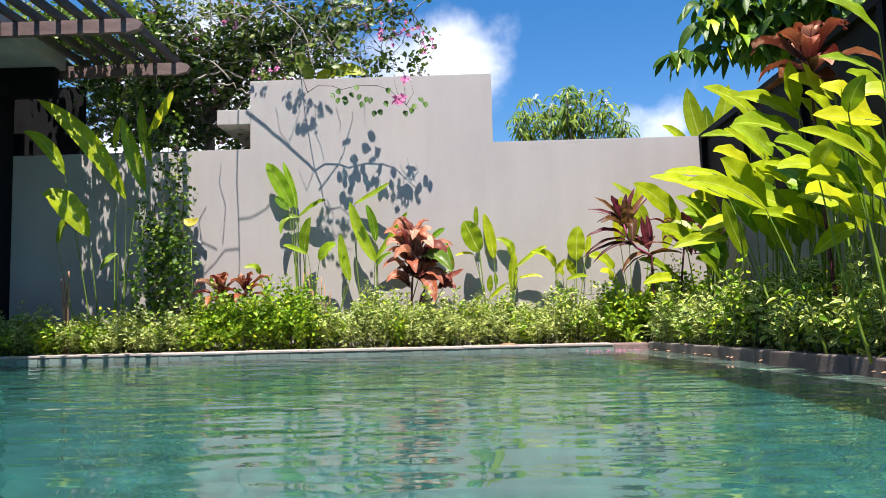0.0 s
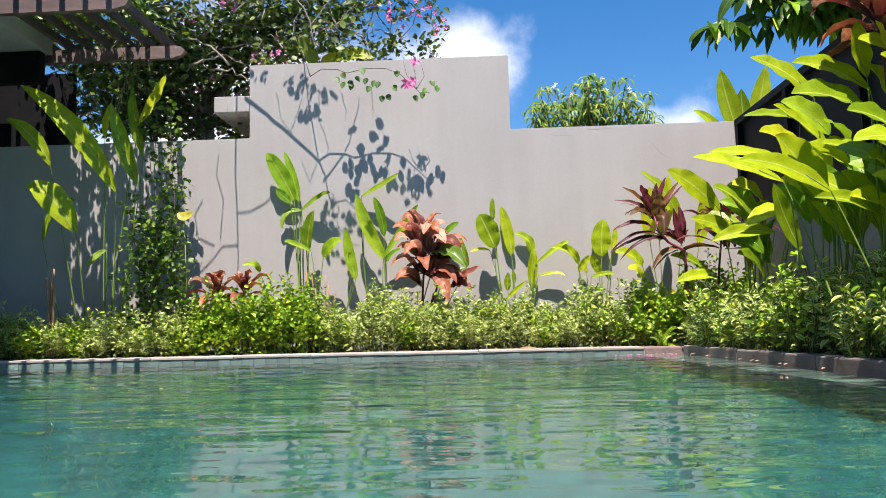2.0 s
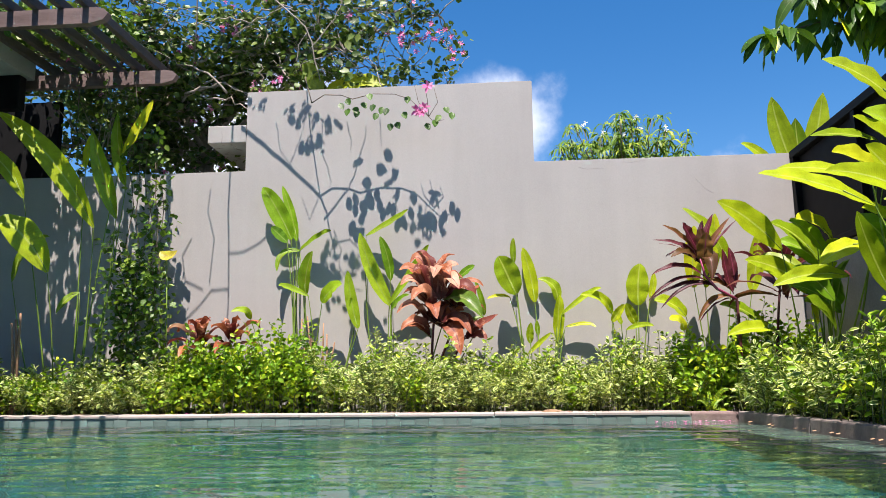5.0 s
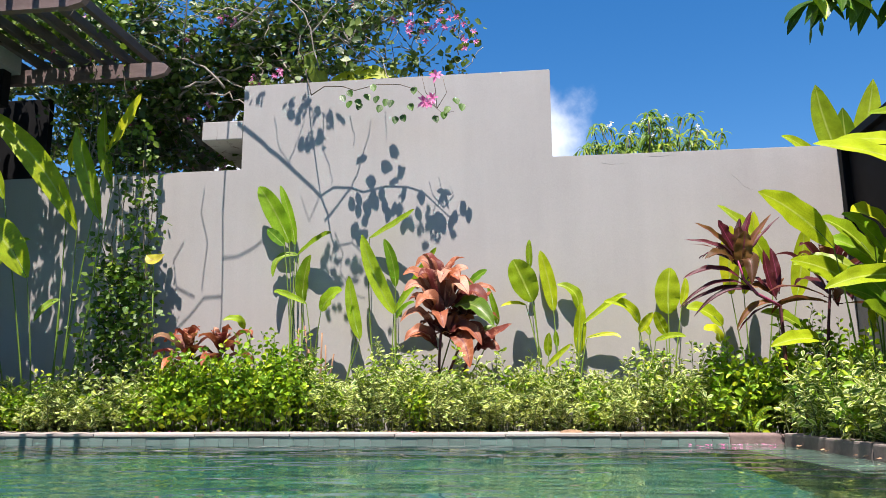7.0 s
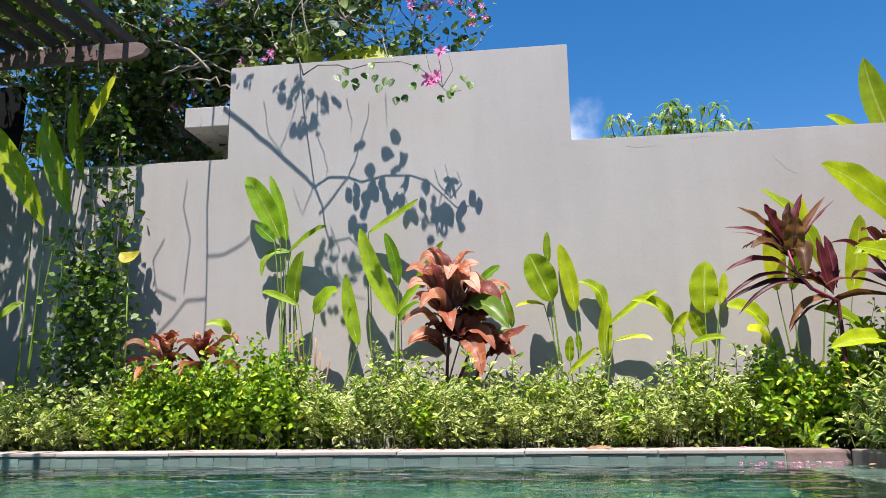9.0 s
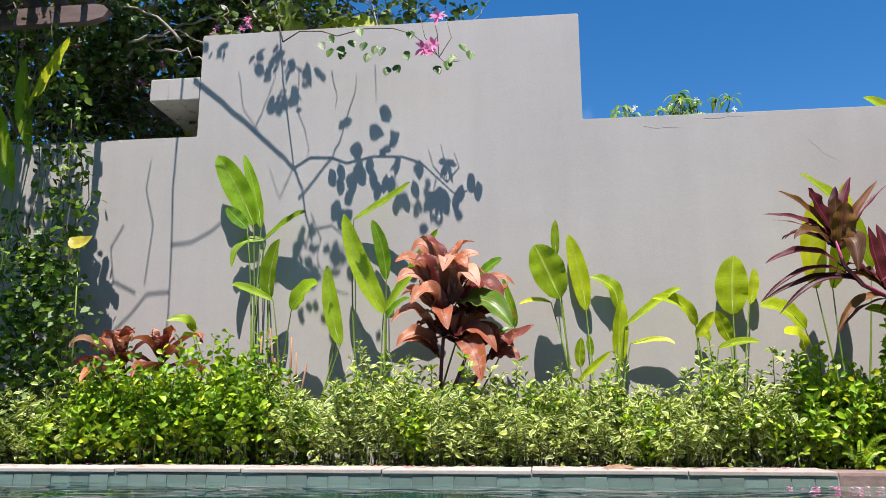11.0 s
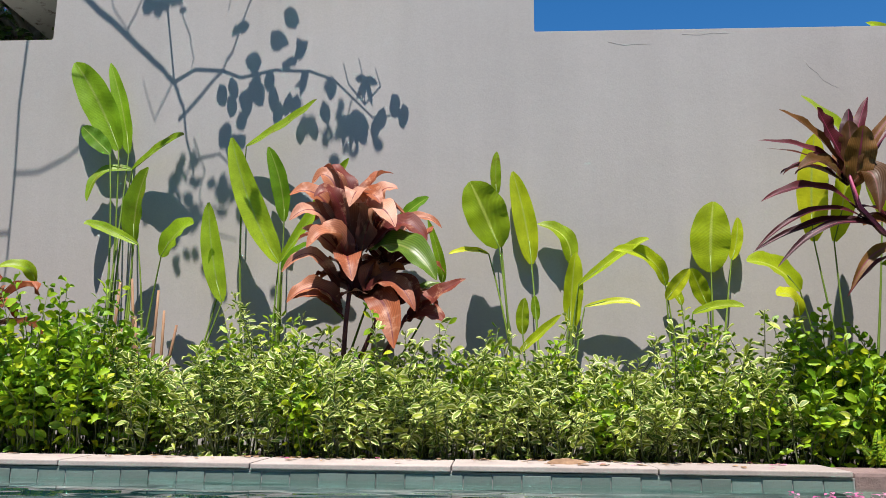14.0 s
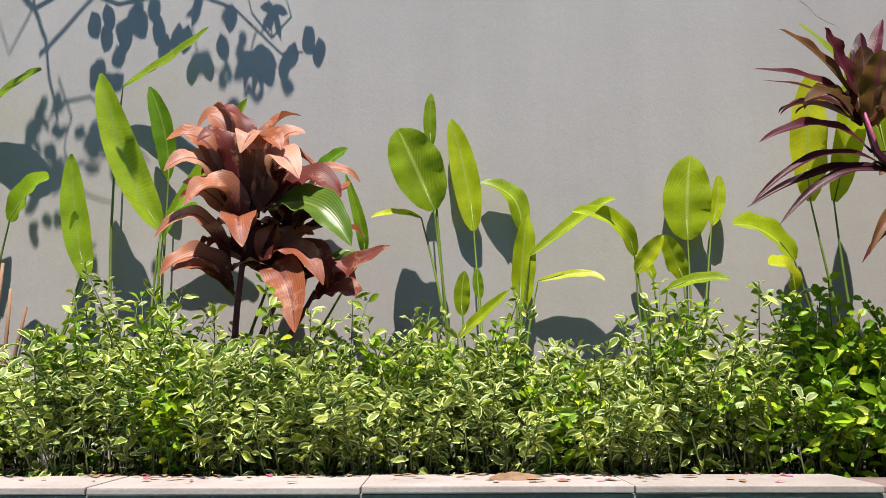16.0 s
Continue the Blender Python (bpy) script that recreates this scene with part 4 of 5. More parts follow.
def round_leaves(soup, centre, radius, count, size, flat=0.6):
    for i in range(count):
        v = Vector((random.gauss(0, 1), random.gauss(0, 1), random.gauss(0, 1) * flat))
        b = Vector(centre) + v * radius * 0.55
        d = Vector((rnd(-1, 1), rnd(-1, 1), rnd(-0.9, 0.35))).normalized()
        ln = size * rnd(0.6, 1.15)
        soup.leaf(b, b + d * ln * 0.5, b + d * ln, ln * rnd(0.72, 0.9), (rnd(-.7, .7), rnd(-1, .4), rnd(0.1, 1)), 3, 0.25, 0.75)


def blossom(soup, centre, size, petals=6):
    for i in range(petals):
        a = i * 6.283 / petals + rnd(-.3, .3)
        d = Vector((math.cos(a), rnd(-0.9, -0.1), math.sin(a))).normalized()
        c = Vector(centre)
        soup.leaf(c, c + d * size * 0.5, c + d * size + Vector((0, 0, -0.2 * size)), size * 0.42, (0, -1, 0.4), 3, 0.2)


def wander(a, b, bow, n=9, jag=0.03):
    a, b = Vector(a), Vector(b)
    c = (a + b) / 2 + Vector(bow)
    pts = curve3(a, c, b, n)
    for q in pts[1:-1]:
        q += Vector((rnd(-jag, jag), rnd(-jag, jag), rnd(-jag, jag)))
    return pts


def flowering_tree():
    """Orchid tree behind the wall: crooked pale limbs, round leaves and pink flowers reaching over the wall."""
    p = thing("flowering_tree", "orchid tree with pale crooked limbs and pink flowers behind the wall", "tree", at=(-2.78, 9.0, -0.06))
    o = Vector(p.location)
    fork = Vector((-2.88, 8.95, 2.9))
    s = Soup()
    s.tube([q - o for q in wander((-2.78, 9.0, -0.06), fork, (0.08, 0, 0), 8, 0.02)], 0.075, 0.055, 9)
    s.link("trunk", BARK, p)
    limbs = [((-1.15, 8.0, 3.32), (0.1, 0, 0.75), 0.030), ((-0.25, 8.0, 3.65), (0, 0, 0.8), 0.026), ((-1.6, 8.2, 4.4), (0, 0, 0.3), 0.035),
             ((-3.2, 7.5, 4.0), (0, 0, 0.3), 0.03), ((-4.4, 8.2, 3.8), (0, 0, 0.4), 0.035), ((-4.3, 8.6, 2.7), (0, 0, 0.3), 0.03), ((-3.7, 9.3, 3.3), (0, 0, 0.4), 0.03),
             ((-2.3, 8.3, 3.7), (0, -0.1, 0.2), 0.028), ((-5.4, 8.4, 3.2), (0, 0, 0.6), 0.03), ((-2.35, 9.2, 2.5), (0.2, 0, 0.5), 0.025), ((-0.75, 8.0, 3.7), (0, 0, 0.9), 0.028), ((-3.6, 8.1, 2.35), (0, 0, 0.4), 0.025),
             ((-3.3, 7.2, 3.25), (0, 0, 0.5), 0.025), ((-4.2, 7.3, 3.25), (0, 0, 0.5), 0.025)]
    leaf, twigs, flowers = Soup(), Soup(), Soup()
    # long pale arching shoots
    for i in range(34):
        a = Vector((rnd(-3.4, -1.6), rnd(7.95, 8.7), rnd(2.95, 3.7)))
        b = a + Vector((rnd(-0.7, 1.1), rnd(-0.25, 0.25), rnd(-0.25, 0.5)))
        b.y = max(b.y, 7.98)
        twigs.tube([v - o for v in wander(a, b, (0, 0, rnd(0.1, 0.4)), 10, 0.025)], rnd(0.008, 0.015), 0.004, 5)
    for end, bow, r in limbs:
        pts = wander(fork + Vector((rnd(-.03, .03), rnd(-.03, .03), rnd(-0.5, 0.1))), end, bow, 12, 0.035)
        one_stem(p, BARK, [q - o for q in pts], r, 0.008, "limb")
        for i in range(3, 13):
            for _ in range(6):
                q = pts[i]
                t2 = q + Vector((rnd(-0.55, 0.55), rnd(-0.45, 0.35), rnd(-0.35, 0.45)))
                if t2.x > -2.7:
                    t2.y = max(t2.y, WALL_Y + 0.2 + rnd(0, 0.2))
                if t2.y < WALL_Y + 0.2 and t2.z < 3.0:
                    t2.z = 3.0 + rnd(0, 0.3)
                tw = wander(q, t2, (0, 0, 0.08), 5, 0.02)
                twigs.tube([v - o for v in tw], 0.007, 0.003, 4)
                for v in tw[2:]:
                    thin = 0.75 if v.x > -1.7 else 1.1
                    if v.y < WALL_Y + 0.12 and v.x > -2.7 and rnd(0, 1) < 0.96:
                        continue
                    round_leaves(leaf, v - o, 0.10, int((3 + rnd(0, 2)) * thin + 0.5), 0.075)
                if rnd(0, 1) < 0.11:
                    for _ in range(2):
                        blossom(flowers, t2 - o + Vector((rnd(-.05, .05), rnd(-.05, .05), rnd(-.05, .05))), 0.032)
    # a dense mass of foliage behind the low stretch of wall
    for i in range(230):
        c = Vector((rnd(-6.0, -2.15), rnd(8.1, 9.6), rnd(1.9, 3.6)))
        round_leaves(leaf, c - o, 0.16, 9, 0.085)
    # hidden lower leaves, added to stop sunlight bouncing up under the slab
    for i in range(150):
        c = Vector((rnd(-4.2, -1.95), rnd(8.05, 9.6), rnd(0.9, 1.95)))
        round_leaves(leaf, c - o, 0.14, 9, 0.085)
    # leaves crowding behind the top of the raised wall
    for i in range(120):
        x = -2.0 + 1.85 * rnd(0, 1) ** 1.5
        c = Vector((x, rnd(7.97, 8.5), rnd(2.82, 3.25)))
        round_leaves(leaf, c - o, 0.10, 7, 0.07)
        if i % 3 == 0:
            twigs.tube([v - o for v in wander(c, c + Vector((rnd(-.4, .4), 0.1, rnd(0.1, 0.6))), (0, 0, 0.05), 6, 0.03)], 0.006, 0.003, 4)
    # boughs over the coping, whose shadows lie on the wall
    gap = 0.50
    boughs = (
        ((-2.05, 2.53), (-1.83, 2.35), (-1.60, 2.14), (-1.41, 1.96), (-1.31, 1.86), (-1.25, 1.72), (-1.22, 1.54), (-1.17, 1.36)),
        ((-1.31, 1.86), (-1.20, 1.93), (-1.05, 1.92), (-0.95, 1.88), (-0.77, 1.92), (-0.58, 1.91), (-0.45, 1.86), (-0.35, 1.76), (-0.24, 1.65), (-0.15, 1.66)),
        ((-1.27, 1.65), (-1.16, 1.78), (-1.05, 1.92), (-0.99, 2.08), (-0.91, 2.36), (-0.90, 2.49)),
        ((-1.60, 2.14), (-1.54, 2.30), (-1.47, 2.51), (-1.44, 2.79)),
        ((-1.30, 2.55), (-1.30, 2.28), (-1.24, 2.12), (-1.21, 1.99), (-1.22, 1.92)),
        ((-1.07, 2.54), (-1.03, 2.38), (-1.04, 2.27)),
        ((-1.73, 2.56), (-1.68, 2.29), (-1.52, 2.06)),
        ((-1.17, 1.43), (-1.04, 1.46), (-0.86, 1.28), (-0.77, 1.17)),
        ((-1.32, 1.86), (-1.40, 1.65), (-1.48, 1.87)),
        ((-0.77, 2.56), (-0.76, 2.30)),
        ((-1.18, 1.54), (-1.11, 1.37), (-1.13, 1.22), (-1.03, 1.04), (-0.92, 1.00)),
        ((-0.59, 1.91), (-0.63, 1.77), (-0.59, 1.63), (-0.45, 1.52)),
        ((-0.35, 1.76), (-0.38, 1.62), (-0.35, 1.44)),)
    for i, line in enumerate(boughs):
        if i == 1:                                            # this one hangs lower, as the flowering spray
            continue
        r = 0.0100 if i == 0 else 0.0058 if i < 3 else 0.0036
        out = 0.0 if i < 3 else rnd(-0.03, 0.25)
        pts = [lift(x, z, gap + out) - o for x, z in line]
        fine = [pts[0]]
        for u, v in zip(pts, pts[1:]):
            fine += [u.lerp(v, k / 3) + Vector((rnd(-.006, .006), 0, rnd(-.006, .006))) for k in (1, 2)] + [v]
        one_stem(p, BARK if i < 3 else TWIG, fine, r, r * 0.45, "bough" if i < 3 else "twig")
    sharp = ((-0.69, 2.22), (-0.76, 2.09), (-0.63, 2.05), (-0.70, 1.96), (-0.63, 1.86), (-0.87, 1.85), (-0.92, 1.76), (-0.97, 2.17), (-0.88, 1.98), (-0.94, 1.66), (-0.96, 1.53), (-1.01, 1.57), (-0.84, 1.76))
    soft = (
        ((-1.44, 2.67), (-1.53, 2.55), (-1.37, 2.55), (-1.40, 2.39), (-1.32, 2.35), (-1.43, 2.28), (-1.22, 2.54), (-1.89, 2.69), (-1.59, 2.71)),
        ((-0.45, 1.68), (-0.52, 1.72), (-0.40, 1.59), (-0.35, 1.51), (-0.48, 1.59), (-0.45, 1.52), (-0.28, 1.51), (-0.55, 1.63)),
        ((-1.17, 1.29), (-1.28, 1.32), (-1.20, 1.18), (-1.11, 1.15), (-1.31, 1.15), (-1.18, 1.39), (-1.00, 1.28), (-0.93, 1.14)),
        ((-1.13, 1.01), (-0.98, 0.80), (-1.23, 0.94), (-0.78, 0.66)))

    def hanging_leaf(x, z, out, size):
        """One roundish leaf that hangs from a twig and shades the wall at x, z."""
        c = lift(x, z, gap + out) - o
        d = Vector((rnd(-0.8, 0.8), rnd(-0.2, 0.2), rnd(-1, 0.2))).normalized() * size
        leaf.leaf(c - d * 0.5, c + Vector((0, 0.005, 0)), c + d * 0.5, size * rnd(0.6, 0.8), (rnd(-.5, .5), -1, rnd(0.0, 0.6)), 5, 0.25, 0.8)

    for x, z in sharp:
        for _ in range(2):
            hanging_leaf(x + rnd(-.022, .022), z + rnd(-.022, .022), rnd(-0.05, 0.02), rnd(0.055, 0.095))
    for n, row in enumerate(soft):
        for x, z in row:
            for _ in range((6, 2, 5, 4)[n]):
                hanging_leaf(x + random.gauss(0, 0.042), z + random.gauss(0, 0.05), (0.12, 0.30, 0.35, 0.35)[n] + rnd(-0.1, 0.1), rnd(0.045, 0.08))
    # thin lianas farther out
    for pts2 in (((-2.13, 2.75), (-2.14, 2.3), (-2.15, 1.75), (-2.13, 1.36), (-2.12, 0.9), (-2.14, 0.4)), ((-2.14, 1.36), (-2.0, 1.37), (-1.85, 1.45), (-1.72, 1.58)), ((-2.12, 1.04), (-2.28, 1.03), (-2.38, 0.9), (-2.5, 0.78)),
                 ((-2.36, 1.04), (-2.52, 1.12), (-2.56, 1.35), (-2.48, 1.5)), ((-2.3, 1.1), (-2.27, 1.5), (-2.34, 1.75), (-2.32, 1.95))):
        one_stem(p, TWIG, [lift(x, z, 0.82) - o for x, z in pts2], 0.009 if len(pts2) > 5 else 0.0045, 0.004, "liana")
    # the hanging spray with pink flowers in front of the wall
    spray = [lift(x, z, 0.28) for x, z in boughs[1]]
    one_stem(p, TWIG, [v - o for v in spray], 0.0048, 0.0022, "twig")
    one_stem(p, TWIG, [v - o for v in (Vector((-1.5, 7.9, 3.05)), Vector((-1.42, 7.6, 2.9)), spray[0])], 0.006, 0.0048, "twig")
    for x, z in ((-0.42, 2.75), (-0.34, 2.78), (-0.25, 2.72)):
        one_stem(p, TWIG, [Vector((-0.3, 7.48, 2.47)) - o, Vector((x + 0.03, 7.47, (z + 2.47) / 2)) - o, Vector((x, 7.46, z)) - o], 0.003, 0.002, "twig")
    for x, z in ((-0.95, 2.58), (-0.88, 2.62), (-0.78, 2.60), (-0.70, 2.57), (-0.63, 2.42), (-0.58, 2.43), (-0.66, 2.56), (-0.24, 2.44), (-0.10, 2.50), (-0.32, 2.41), (-0.16, 2.55), (-1.02, 2.66), (-0.82, 2.70), (-1.08, 2.62), (-1.0, 2.57), (-0.92, 2.55), (-0.75, 2.52), (-0.52, 2.52), (-0.48, 2.66), (-0.20, 2.48)):
        d = Vector((rnd(-.6, .6), -0.3, -1)).normalized()
        b = Vector((x, 7.47, z))
        one_leaf(p, DEEP, b - o, b + d * 0.04 - o, b + d * 0.08 - o, 0.058, (rnd(-.3, .3), -1, 0.5), 0.2, 5, 0.75)
    for x, z in ((-0.36, 2.50), (-0.30, 2.73), (-0.33, 2.54), (-0.40, 2.52)):
        blossom(flowers, Vector((x, 7.44, z)) - o, 0.065, 7)
    # small flowering ends above the wall's edge
    for x, y, z in ((-0.2, 8.0, 3.42), (-0.38, 8.05, 3.5), (-0.52, 8.0, 3.40), (-0.12, 8.0, 3.28), (-1.7, 8.0, 3.02), (-1.95, 8.1, 3.05), (-0.68, 8.0, 3.5), (-2.3, 8.0, 3.65)):
        for _ in range(5):
            blossom(flowers, Vector((x + rnd(-.1, .1), y + rnd(-.1, .1), z + rnd(-.08, .08))) - o, 0.036)
        round_leaves(leaf, Vector((x, y, z)) - o, 0.13, 9, 0.07)
    twigs.link("twig_mass", BARK, p, kind="stuff")
    leaf.link("crown", CANOPY, p, kind="stuff")
    flowers.link("blossom_mass", PETAL, p, "loose pink five-petalled flowers", kind="stuff")


def narrow_tree():
    """Oleander-like tree beyond the wall, with drooping narrow leaves in whorls."""
    p = thing("slender_tree", "slender tree with drooping narrow leaves beyond the wall", "tree", at=(2.05, 11.6, -0.06))
    one_stem(p, BARK, [(0, 0, 0), (0.03, 0, 1.2), (-0.02, 0, 2.75)], 0.06, 0.035, "trunk")
    leaf, young, white = Soup(), Soup(), Soup()
    random.seed(31)
    for i in range(64):
        u = rnd(-1, 1)
        end = Vector((-0.06 + 0.93 * u, rnd(-0.5, 0.5), 0))
        end.z = 3.88 - 0.42 * abs(u) ** 2.2 - 0.75 * rnd(0, 1) ** 1.6
        pts = wander((rnd(-.02, .02), 0, rnd(2.0, 2.7)), end, (end.x * 0.2, 0, -0.12), 7, 0.04)
        one_stem(p, TWIG, pts, 0.013, 0.005, "branch", 5)
        for q in (pts[-1], pts[-2], pts[-3]):
            for k in range(9):
                a = rnd(0, 6.283)
                d = Vector((math.cos(a), math.sin(a), rnd(-0.3, 0.7))).normalized()
                ln = rnd(0.13, 0.22)
                (young if rnd(0, 1) < 0.12 else leaf).leaf(q, q + d * ln * 0.55 + Vector((0, 0, 0.03)), q + d * ln * 0.85 + Vector((0, 0, -rnd(0.06, 0.17))), 0.034, (rnd(-.4, .4), -0.5, 0.8), 4, 0.2)
        if i % 5 == 0 and end.z > 3.5:
            for _ in range(2):
                blossom(white, pts[-1] + Vector((rnd(-.04, .04), 0, rnd(0.03, 0.09))), 0.04, 5)
    leaf.link("crown", NARROW, p, kind="stuff")
    young.link("crown", YELLOW_GREEN, p, "paler young leaves", kind="stuff")
    white.link("blossom_mass", WHITE_PETAL, p, "small white blossoms", kind="stuff")


def hanging_tree():
    """Tree beyond the fence whose leafy bough hangs into the garden."""
    p = thing("broadleaf_tree", "tree with long drooping dark leaves beyond the fence", "tree", at=(3.42, 5.85, 0.0))
    random.seed(12)
    one_stem(p, BARK, [(0, 0, -0.06), (0.03, 0, 1.1), (-0.07, 0, 2.4)], 0.085, 0.055, "trunk", 9)
    leaf, young = Soup(), Soup()
    ends = [(-1.42, -0.05, 2.42), (-1.2, -0.14, 2.66), (-1.03, 0, 2.78), (-0.9, -0.2, 2.5), (-0.76, 0.07, 2.82), (-0.62, -0.27, 2.65), (-0.7, -0.48, 2.9), (-0.4, 0, 3.0), (-0.35, -0.55, 2.7), (0.28, 0, 2.95), (0.48, 0.34, 2.75), (-0.14, 0.48, 2.9), (-0.93, -0.14, 2.95), (-1.17, -0.07, 2.85), (-0.52, -0.7, 2.8)]
    for e in ends:
        pts = wander((-0.07, 0, 2.2), Vector(e) - Vector((0, 0, 0.08)), (0, 0, 0.25), 8, 0.02)
        one_stem(p, TWIG, pts, 0.015, 0.004, "branch", 6)
        for q in pts[3:]:
            for k in range(10):
                a = rnd(0, 6.283)
                d = Vector((math.cos(a), math.sin(a), rnd(-0.4, 0.3))).normalized()
                ln = rnd(0.17, 0.30)
                (young if rnd(0, 1) < 0.18 else leaf).leaf(q, q + d * ln * 0.5, q + d * ln * 0.75 + Vector((0, 0, -ln * rnd(0.35, 0.8))), ln * 0.30, (rnd(-.3, .3), -0.7, 0.7), 6, 0.25, 0.8)
    leaf.link("crown", DEEP, p, kind="stuff")
    young.link("crown", BRIGHT, p, "lighter young leaves", kind="stuff")


def banana_beyond():
    p = thing("banana_plant", "banana plant with upright torn leaves beyond the wall", "plant", at=(3.0, 8.12, -0.06))
    o = Vector(p.location)
    for b, c, t, w in (((2.95, 8.1, 2.0), (2.80, 8.08, 2.42), (2.76, 8.03, 2.72), 0.21), ((3.0, 8.1, 2.0), (2.97, 8.1, 2.3), (2.96, 8.05, 2.52), 0.17), ((2.85, 8.2, 2.05), (2.64, 8.2, 2.32), (2.50, 8.17, 2.34), 0.10), ((3.05, 8.1, 2.0), (3.17, 8.1, 2.4), (3.22, 8.05, 2.75), 0.2)):
        b, c, t = Vector(b), Vector(c), Vector(t)
        one_leaf(p, HELICONIA, b - o, c - o, t - o, w, (-0.2, -1, 0.4), 0.25, 10, 0.85, 0.05)
        one_stem(p, STALK, curve3((0, 0, 0), (0.0, 0, 1.2), b - o, 6), 0.03, 0.012)


def yellowing_leaves():
    """Two big leaves of a plant behind the raised wall."""
    p = thing("banana_plant", "large yellowing leaves hanging over the wall's top", "plant", at=(-1.2, 8.15, -0.06))
    o = Vector(p.location)
    for b, c, t, w, m in (((-1.36, 8.15, 2.99), (-1.1, 8.1, 3.12), (-0.75, 8.05, 3.0), 0.20, YELLOW_GREEN), ((-1.42, 8.15, 2.98), (-1.48, 8.1, 3.12), (-1.56, 8.05, 3.28), 0.17, NARROW)):
        b, c, t = Vector(b), Vector(c), Vector(t)
        one_leaf(p, m, b - o, c - o, t - o, w, (0, -1, 0.5), 0.2, 12, 0.9, 0.2, blunt=0.5)
        one_stem(p, STALK, curve3((0, 0, 0), (-0.05, 0, 1.8), b - o, 6), 0.02, 0.008)


def fern():
    """Small ladder fern at the corner of the bed."""
    p = thing("fern", "small light green ladder fern at the bed's edge", "fern", at=(1.80, 6.99, -0.02))
    for a, up in ((-2.9, 0.20), (-2.5, 0.12), (-1.9, 0.2), (-0.7, 0.24), (-0.3, 0.16), (0.1, 0.22), (-1.2, 0.13)):
        d = Vector((math.cos(a), math.sin(a), 0))
        pts = curve3((0, 0, 0), d * 0.05 + Vector((0, 0, up * 0.8)), d * 0.14 + Vector((0, 0, up * 0.7)), 16)
        across = Vector((d.x, d.y, 0.9)).cross(Vector((0, -1, 0))).normalized()
        s = Soup()
        s.tube(pts, 0.0018, 0.0008, 4)
        for i, q in enumerate(pts[2:-1]):
            for sg in (-1, 1):
                ln = 0.026 * (1 - i / 18)
                s.leaf(q, q + across * sg * ln * 0.5, q + across * sg * ln + d * 0.008, 0.010, (0, -1, 0.5), 3, 0.1)
        s.link("frond", BRIGHT, p)


def climber():
    """The climber that has run up beside the paddle plants and hangs in the pergola."""
    p = thing("climber", "leafy green climber growing up to the pergola", "climbing plant", at=(-2.75, 7.3, -0.03))
    leaf, vine, shade = Soup(), Soup(), Soup()
    random.seed(5)
    for i in range(9):
        top = Vector((rnd(-0.28, 0.22), rnd(-0.05, 0.2), rnd(1.0, 2.7)))
        pts = wander((rnd(-.2, .25), rnd(-.1, .15), 0), top, (rnd(-.1, .1), -0.05, 0), 12, 0.035)
        vine.tube(pts, 0.006, 0.003, 5)
        for q in pts[2:]:
            round_leaves(leaf, q, 0.075, 9, 0.06, 1.0)
    for i in range(110):
        a = i / 110
        round_leaves(leaf, (rnd(-0.36, 0.40) * (1 - 0.55 * a), rnd(-0.18, 0.1), 0.25 + 1.05 * a), 0.10, 8, 0.055, 1.0)
    # in the pergola's rafters
    for i in range(230):
        c = Vector((rnd(-2.3, -0.06), rnd(-0.72, -0.04), rnd(3.12, 3.36)))
        round_leaves(shade, c, 0.13, 8, 0.07, 0.5)
        if i % 6 == 0:
            vine.tube(wander(c, c + Vector((rnd(-.5, .5), rnd(-.4, .4), rnd(-0.35, 0.2))), (0, 0, -0.05), 6, 0.03), 0.005, 0.003, 5)
    for x, y, z in ((-0.35, -0.05, 2.95), (-0.12, 0.0, 2.9), (-0.62, 0, 2.92)):
        vine.tube(wander((x, y, z), (x + rnd(-.06, .1), y, z - rnd(0.6, 0.95)), (0.05, 0, 0), 9, 0.015), 0.005, 0.003, 5)
        for k in range(9):
            round_leaves(leaf, (x + 0.02, y, z - 0.09 * k), 0.05, 3, 0.05, 1.0)
    vine.link("vine_mass", TWIG, p, kind="stuff")
    leaf.link("foliage", CLIMBING, p, kind="stuff")
    shade.link("foliage", CLIMBING, p, kind="stuff")


flowering_tree()
narrow_tree()
hanging_tree()
banana_beyond()
climber()
fern()
yellowing_leaves()

random.seed(7)
paddle_plant("bright green paddle-leaved plant against the wall", PADDLE_PAIR, (0.62, 7.52))
paddle_plant("short paddle-leaved plant with one broad leaf", PADDLE_SHORT, (1.30, 7.55), dry=1)
paddle_plant("tall arching paddle-leaved plant behind the rust ti plant", PADDLE_TALL, (-0.62, 7.55))
paddle_plant("paddle-leaved plant with torn blades and dry stalks", PADDLE_WORN, (-1.32, 7.5), dry=9, spread=0.09)
paddle_plant("large paddle-leaved plant in the shade of the pergola", [(b, c, t, w * 0.68, HELICONIA_TORN if i % 2 else HELICONIA) for i, (b, c, t, w, m) in enumerate(PADDLE_SHADE)], (-3.25, 7.2), spread=0.1)
